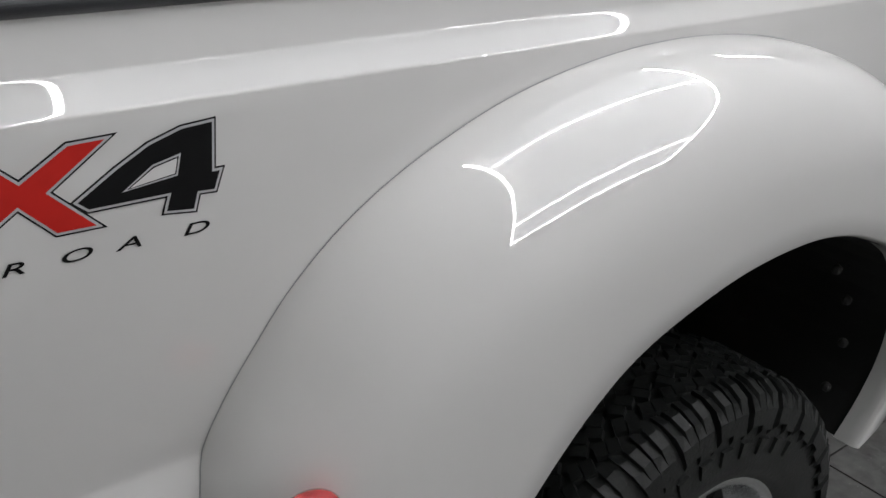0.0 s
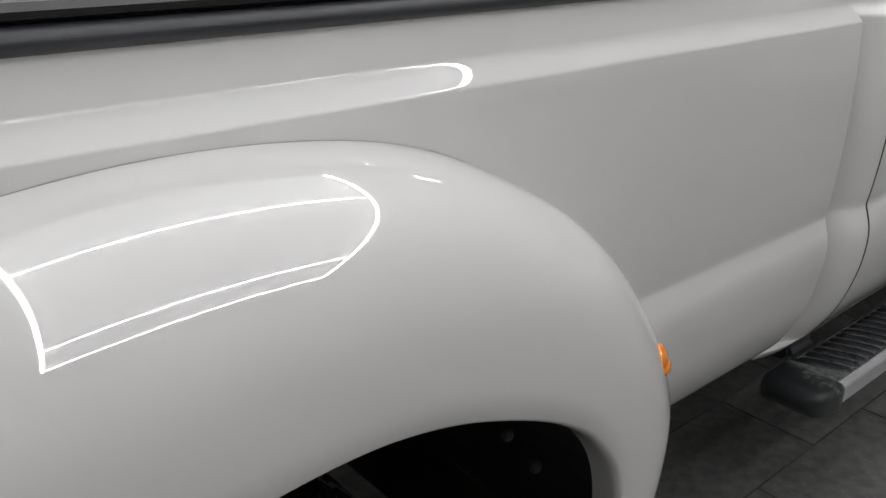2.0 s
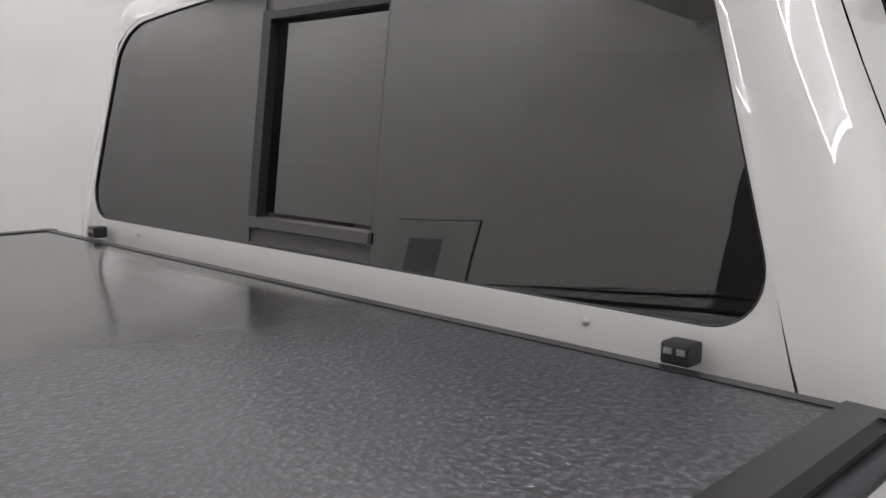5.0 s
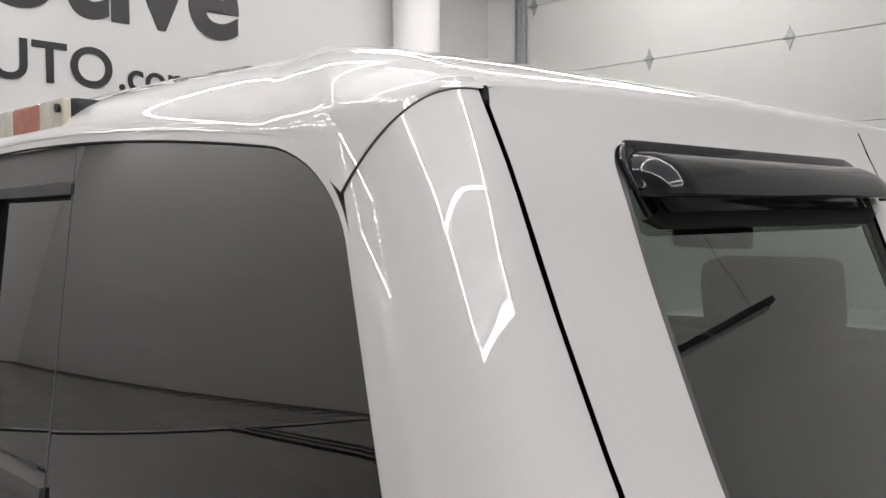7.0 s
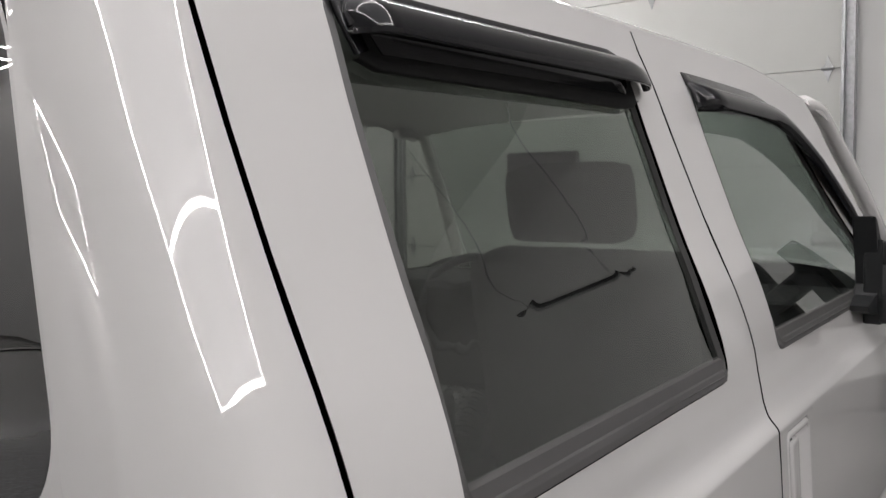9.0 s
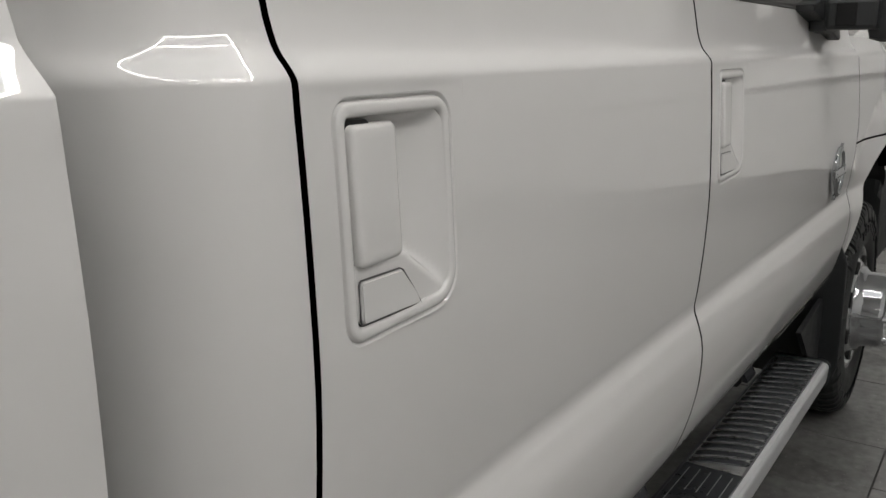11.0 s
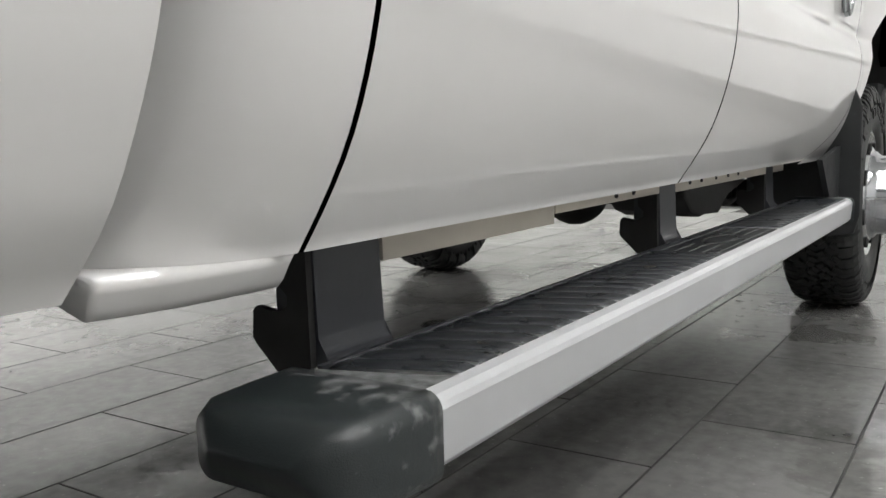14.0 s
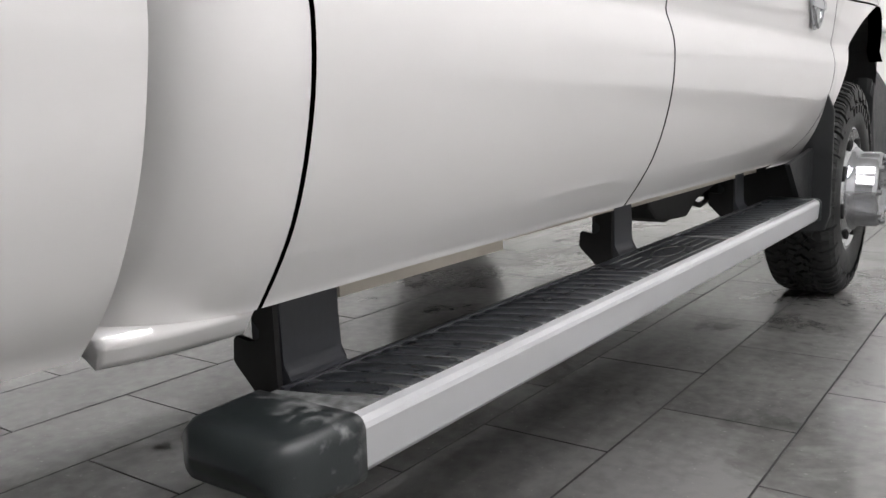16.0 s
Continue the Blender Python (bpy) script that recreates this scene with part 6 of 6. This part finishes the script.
    part("gearbox_mount", bm, DARK, truck, bevel=0.008)
    bm = bmesh.new()
    tube(bm, [(1.80, 0.23, 0.475), (1.86, 0.23, 0.462), (1.92, 0.23, 0.47), (1.96, 0.24, 0.52)], 0.008, 8)
    part("brake_pipe", bm, DARK, truck, smooth=True)
    boxed("crossmember", (0.9, 1.1, 0.5, 1.5, 0.50, 0.60), DARK, truck, bevel=0.02)
    # mud flap behind the front wheel
    bm = bmesh.new()
    prism(bm, [(0.03, 0.325), (0.25, 0.33), (0.27, 0.38), (0.27, 0.75), (0.02, 0.84), (-0.028, 0.72), (-0.030, 0.39), (-0.015, 0.335)], "x", 2.36, 2.375)
    part("mud_flap", bm, PLASTIC, truck, "black mud flap behind the front wheel", bevel=0.004)
    bm = bmesh.new()
    prism(bm, [(2.06, 0.57), (2.36, 0.60), (2.42, 0.78), (2.45, 0.90), (2.37, 0.36), (2.30, 0.37)], "y", 0.03, 0.045)
    part("splash_guard", bm, PLASTIC, truck, "black splash guard")


underbody()


# ---- lettering and pictures on the bed side ----
def decal():
    root = new("side_decal")
    root.parent = truck
    root["label"] = "red and black four-by-four decal on the bed side"
    def flat(name, loops, material, lift, label=""):
        bm = bmesh.new()
        for pts in loops:
            bm.faces.new([bm.verts.new((x, box_y(x, z) - lift, z)) for x, z in pts])
        bmesh.ops.triangulate(bm, faces=bm.faces[:])
        return part(name, bm, material, root, label)
    def grown(pts, g):
        n, out = len(pts), []
        area = sum(pts[i][0] * pts[(i + 1) % n][1] - pts[(i + 1) % n][0] * pts[i][1] for i in range(n))
        s = 1 if area > 0 else -1
        for i in range(n):
            a, b, c = Vector(pts[i - 1]), Vector(pts[i]), Vector(pts[(i + 1) % n])
            d1, d2 = (b - a).normalized(), (c - b).normalized()
            n1, n2 = Vector((d1.y, -d1.x)) * s, Vector((d2.y, -d2.x)) * s
            m = (n1 + n2)
            m = m / max(0.35, m.length_squared) * 2 if m.length else n1
            out.append(tuple(b + m * g * 0.5 * 1.0))
        return out
    X = [(-2.513, 1.318), (-2.492, 1.319), (-2.463, 1.290), (-2.417, 1.318), (-2.384, 1.319), (-2.443, 1.2790), (-2.405, 1.2395), (-2.440, 1.2400), (-2.468, 1.271), (-2.516, 1.240), (-2.552, 1.240), (-2.486, 1.281)]
    four = [(-2.418, 1.2640), (-2.378, 1.2885), (-2.345, 1.3060), (-2.312, 1.3165), (-2.281, 1.3188), (-2.2875, 1.2690), (-2.2795, 1.2690), (-2.2875, 1.2510), (-2.3050, 1.2520), (-2.3110, 1.2350), (-2.3380, 1.2385), (-2.3310, 1.2560), (-2.4090, 1.2560)]
    eye = [(-2.377, 1.2660), (-2.345, 1.2870), (-2.316, 1.2935), (-2.3225, 1.2720)]
    for pts, m, lb in ((X, REDPRINT, "red X shape"), (four, BLACKPRINT, "black figure four")):
        flat("outline", [grown(pts, 0.0085)], BLACKPRINT, 0.0006)
        flat("outline", [grown(pts, 0.0050)], SILVERPRINT, 0.0010)
        flat("figure", [pts], m, 0.0014, lb)
    flat("outline", [eye], SILVERPRINT, 0.0018)
    flat("figure", [grown(eye, -0.0035)], BLACKPRINT, 0.0021)
    flat("outline", [grown(eye, -0.0060)], PAINT, 0.0024)
    for ch, x in (("R", -2.496), ("O", -2.4455), ("A", -2.392), ("D", -2.3275)):
        cu = bpy.data.curves.new("letter", "FONT")
        cu.body, cu.size, cu.extrude, cu.shear, cu.offset = ch, 0.0172, 0.0002, 0.3, 0.00005
        tmp = new("letter", cu)
        me = bpy.data.meshes.new_from_object(tmp.evaluated_get(bpy.context.evaluated_depsgraph_get()))
        bpy.data.objects.remove(tmp)
        me.materials.clear()
        me.materials.append(BLACKPRINT)
        o = new("letter", me)
        o.parent = root
        o.matrix_world = Matrix.Translation((x, box_y(x, 1.215) - 0.0012, 1.2088)) @ Euler((radians(90), 0, 0)).to_matrix().to_4x4() @ Matrix.Diagonal((2.15, 1.0, 1, 1))


decal()


# ---- folding bed cover ----
def cover():
    c = thing("bed_cover", "black folding hard bed cover, wet and spotted with droplets", "bed cover", (0, 0, 0))
    zt = 1.4675
    y0, y1 = 0.050, 2 * C - 0.050
    panels = ((-1.058, BOX_X1 - 0.015), (-1.96, -1.146), (-2.70, -2.05))
    for a, b in panels:
        bm = bmesh.new()
        box(bm, a + 0.002, b - (0.028 if b > -1 else 0.002), y0 + 0.05, y1 - 0.05, zt - 0.014, zt - 0.001)
        part("cover_panel", bm, WET, c, "wet black cover panel")
        for ya, yb in ((y0, y0 + 0.048), (y1 - 0.048, y1)):
            bm = bmesh.new()
            s = 1 if ya < 1 else -1
            prof = [(y0 + 0.006, zt - 0.015), (y0, zt - 0.013), (y0 - 0.001, zt - 0.006), (y0 + 0.010, zt + 0.001), (y0 + 0.048, zt + 0.0018), (y0 + 0.048, zt - 0.015)]
            if s < 0:
                prof = [(2 * C - y, z) for y, z in prof][::-1]
            prism(bm, prof, "x", a - 0.003, b - 0.002)
            part("edge_rail", bm, EDGE, c, "black cover edge rail")
    # front rail
    bm = bmesh.new()
    prism(bm, [(BOX_X1 - 0.044, zt - 0.017), (BOX_X1 - 0.015, zt - 0.017), (BOX_X1 - 0.015, zt - 0.006), (BOX_X1 - 0.022, zt), (BOX_X1 - 0.044, zt + 0.001)], "y", y0 + 0.002, y1 - 0.002)
    part("front_rail", bm, EDGE, c, "black front edge rail")
    # hinge strips between the panels
    for xa, xb in ((-1.146, -1.058), (-2.05, -1.96)):
        xm = (xa + xb) / 2
        for a, b in ((xa + 0.004, xm - 0.002), (xm + 0.002, xb - 0.004)):
            bm = bmesh.new()
            box(bm, a, b, y0 + 0.055, y1 - 0.055, zt - 0.014, zt + 0.001)
            part("hinge_strip", bm, WET, c, bevel=0.002)
        for x in (xa + 0.003, xm, xb - 0.003):
            bm = bmesh.new()
            tube(bm, [(x, y0 + 0.05, zt), (x, y1 - 0.05, zt)], 0.0042, 8)
            part("hinge_rubber", bm, GAP, c)
        bm = bmesh.new()
        prism(bm, [(y0, zt - 0.017), (y0, zt - 0.008), (y0 + 0.010, zt - 0.001), (y0 + 0.052, zt + 0.0008), (y0 + 0.052, zt - 0.017)], "x", xm - 0.034, xm + 0.036)
        part("hinge_cap", bm, EDGE, c, "black hinge end block")
    # black strip put in for the shadow in the gap under the cover
    boxed("seal", (BOX_X0, BOX_X1 - 0.045, y0 + 0.012, y0 + 0.03, 1.4485, zt - 0.014), GAP, c)
    for k in range(2):
        y = 0.280 if not k else 2 * C - 0.280
        bm = bmesh.new()
        box(bm, -0.184, -0.152, y - 0.018, y + 0.018, zt - 0.002, zt + 0.024)
        l = part("latch", bm, PLASTIC, c, "small black plastic latch block", bevel=0.004)
        for d in (-0.008, 0.008):
            bm = bmesh.new()
            box(bm, -0.1855, -0.182, y + d - 0.005, y + d + 0.005, zt + 0.011, zt + 0.018)
            part("latch_slot", bm, GALV, l)


def wet_material():
    m = bpy.data.materials.new("wet_black_cover")
    m.use_nodes = True
    n, l = m.node_tree.nodes, m.node_tree.links
    p = n["Principled BSDF"]
    geo = n.new("ShaderNodeNewGeometry")
    zone = n.new("ShaderNodeTexNoise"); zone.inputs["Scale"].default_value = 2.2; zone.inputs["Detail"].default_value = 4
    grain = n.new("ShaderNodeTexNoise"); grain.inputs["Scale"].default_value = 120; grain.inputs["Detail"].default_value = 8
    drops = n.new("ShaderNodeTexVoronoi"); drops.inputs["Scale"].default_value = 150
    l.new(geo.outputs["Position"], zone.inputs["Vector"])
    l.new(geo.outputs["Position"], grain.inputs["Vector"])
    l.new(geo.outputs["Position"], drops.inputs["Vector"])
    # droplets gather in a patch near the cab's near corner
    dist = n.new("ShaderNodeVectorMath"); dist.operation = "DISTANCE"
    dist.inputs[1].default_value = (-0.52, 0.38, 1.4655)
    l.new(geo.outputs["Position"], dist.inputs[0])
    patch = n.new("ShaderNodeMath"); patch.operation = "MULTIPLY_ADD"; patch.inputs[1].default_value = -1.05; patch.inputs[2].default_value = 0.64
    l.new(dist.outputs["Value"], patch.inputs[0])
    add = n.new("ShaderNodeMath"); add.operation = "ADD"
    l.new(patch.outputs[0], add.inputs[0]); l.new(zone.outputs["Fac"], add.inputs[1])
    mask = n.new("ShaderNodeMapRange"); mask.inputs[1].default_value, mask.inputs[2].default_value = 0.50, 0.82
    l.new(add.outputs[0], mask.inputs[0])
    col = n.new("ShaderNodeMix"); col.data_type = "RGBA"
    col.inputs["A"].default_value = (0.019, 0.0185, 0.017, 1); col.inputs["B"].default_value = (0.078, 0.081, 0.100, 1)
    spk = n.new("ShaderNodeMapRange"); spk.inputs[1].default_value, spk.inputs[2].default_value = 0.38, 0.66
    l.new(grain.outputs["Fac"], spk.inputs[0])
    mul = n.new("ShaderNodeMath"); mul.operation = "MULTIPLY"
    l.new(mask.outputs[0], mul.inputs[0]); l.new(spk.outputs[0], mul.inputs[1])
    l.new(mul.outputs[0], col.inputs["Factor"])
    spot = n.new("ShaderNodeVectorMath"); spot.operation = "DISTANCE"
    spot.inputs[1].default_value = (-0.787, 0.35, 1.4665)
    l.new(geo.outputs["Position"], spot.inputs[0])
    sm = n.new("ShaderNodeMath"); sm.operation = "MULTIPLY_ADD"; sm.inputs[1].default_value = 0.05
    l.new(grain.outputs["Fac"], sm.inputs[0]); l.new(spot.outputs["Value"], sm.inputs[2])
    sk = n.new("ShaderNodeMapRange"); sk.inputs[1].default_value, sk.inputs[2].default_value, sk.inputs[3].default_value, sk.inputs[4].default_value = 0.065, 0.075, 0.15, 1.0
    l.new(sm.outputs[0], sk.inputs[0])
    cm = n.new("ShaderNodeMix"); cm.data_type, cm.blend_type = "RGBA", "MULTIPLY"; cm.inputs["Factor"].default_value = 1
    l.new(col.outputs["Result"], cm.inputs["A"]); l.new(sk.outputs[0], cm.inputs["B"])
    l.new(cm.outputs["Result"], p.inputs["Base Color"])
    rough = n.new("ShaderNodeMapRange"); rough.inputs[3].default_value, rough.inputs[4].default_value = 0.13, 0.42
    l.new(mask.outputs[0], rough.inputs[0])
    l.new(rough.outputs[0], p.inputs["Roughness"])
    p.inputs["Specular IOR Level"].default_value = 0.55
    bp = n.new("ShaderNodeBump"); bp.inputs["Distance"].default_value = 0.002
    l.new(mul.outputs[0], bp.inputs["Strength"])
    l.new(drops.outputs["Distance"], bp.inputs["Height"])
    l.new(bp.outputs[0], p.inputs["Normal"])
    return m


WET = wet_material()
EDGE = mat("cover_edge_black", (0.010, 0.010, 0.011), 0.34, var=0.15, bump=0.15, bump_scale=600)
cover()


# ---- floor tiles, last ----
def tiles():
    L, W, gap = 0.65, 0.325, 0.0038
    floor = bpy.data.objects["floor"]
    me = bpy.data.meshes.new("tile")
    bm = bmesh.new()
    box(bm, -(L - gap) / 2, (L - gap) / 2, -(W - gap) / 2, (W - gap) / 2, -0.008, 0.0)
    bmesh.ops.bevel(bm, geom=[e for e in bm.edges if all(v.co.z > -0.001 for v in e.verts)], offset=0.0012, segments=1, affect="EDGES")
    bm.to_mesh(me); bm.free()
    me.materials.append(TILE)
    me.materials.append(GROUT)
    for f in me.polygons:
        f.material_index = 0 if f.normal.z > 0.9 else 1
    rng = random.Random(5)
    rest_v, rest_f = [], []
    cells = []
    for r in range(-20, 84):
        y = -0.164 + W * (r + 0.5)
        off = 1.40 if r % 2 == 0 else 1.075
        for k in range(-20, 10):
            x = off + L * (k + 0.5)
            if -9.95 < x - L / 2 and x + L / 2 < 7.15 and -6.15 < y and y < 26.6:
                cells.append((math.hypot(x - 1.2, (y - 0.3) * 1.1), x, y))
    cells.sort()
    for i, (_, x, y) in enumerate(cells):
        if i < 300:
            o = new("tile", me)
            o.parent = floor
            o.matrix_parent_inverse = floor.matrix_world.inverted()
            o.location = (x, y, rng.uniform(-0.0006, 0.0))
            o.rotation_euler = (rng.uniform(-0.0015, 0.0015), rng.uniform(-0.001, 0.001), 0)
        else:
            b = len(rest_v)
            a, c = (L - gap) / 2, (W - gap) / 2
            rest_v += [(x - a, y - c, 0), (x + a, y - c, 0), (x + a, y + c, 0), (x - a, y + c, 0), (x - a, y - c, -0.006), (x + a, y - c, -0.006), (x + a, y + c, -0.006), (x - a, y + c, -0.006)]
            rest_f += [(b, b + 1, b + 2, b + 3), (b, b + 4, b + 5, b + 1), (b + 1, b + 5, b + 6, b + 2), (b + 2, b + 6, b + 7, b + 3), (b + 3, b + 7, b + 4, b)]
    o = raw("tiles_beyond", rest_v, rest_f, TILE)
    o.data.materials.append(GROUT)
    for f in o.data.polygons:
        f.material_index = 0 if f.normal.z > 0.9 else 1
    o.parent = floor
    o["kind"] = "stuff"


tiles()
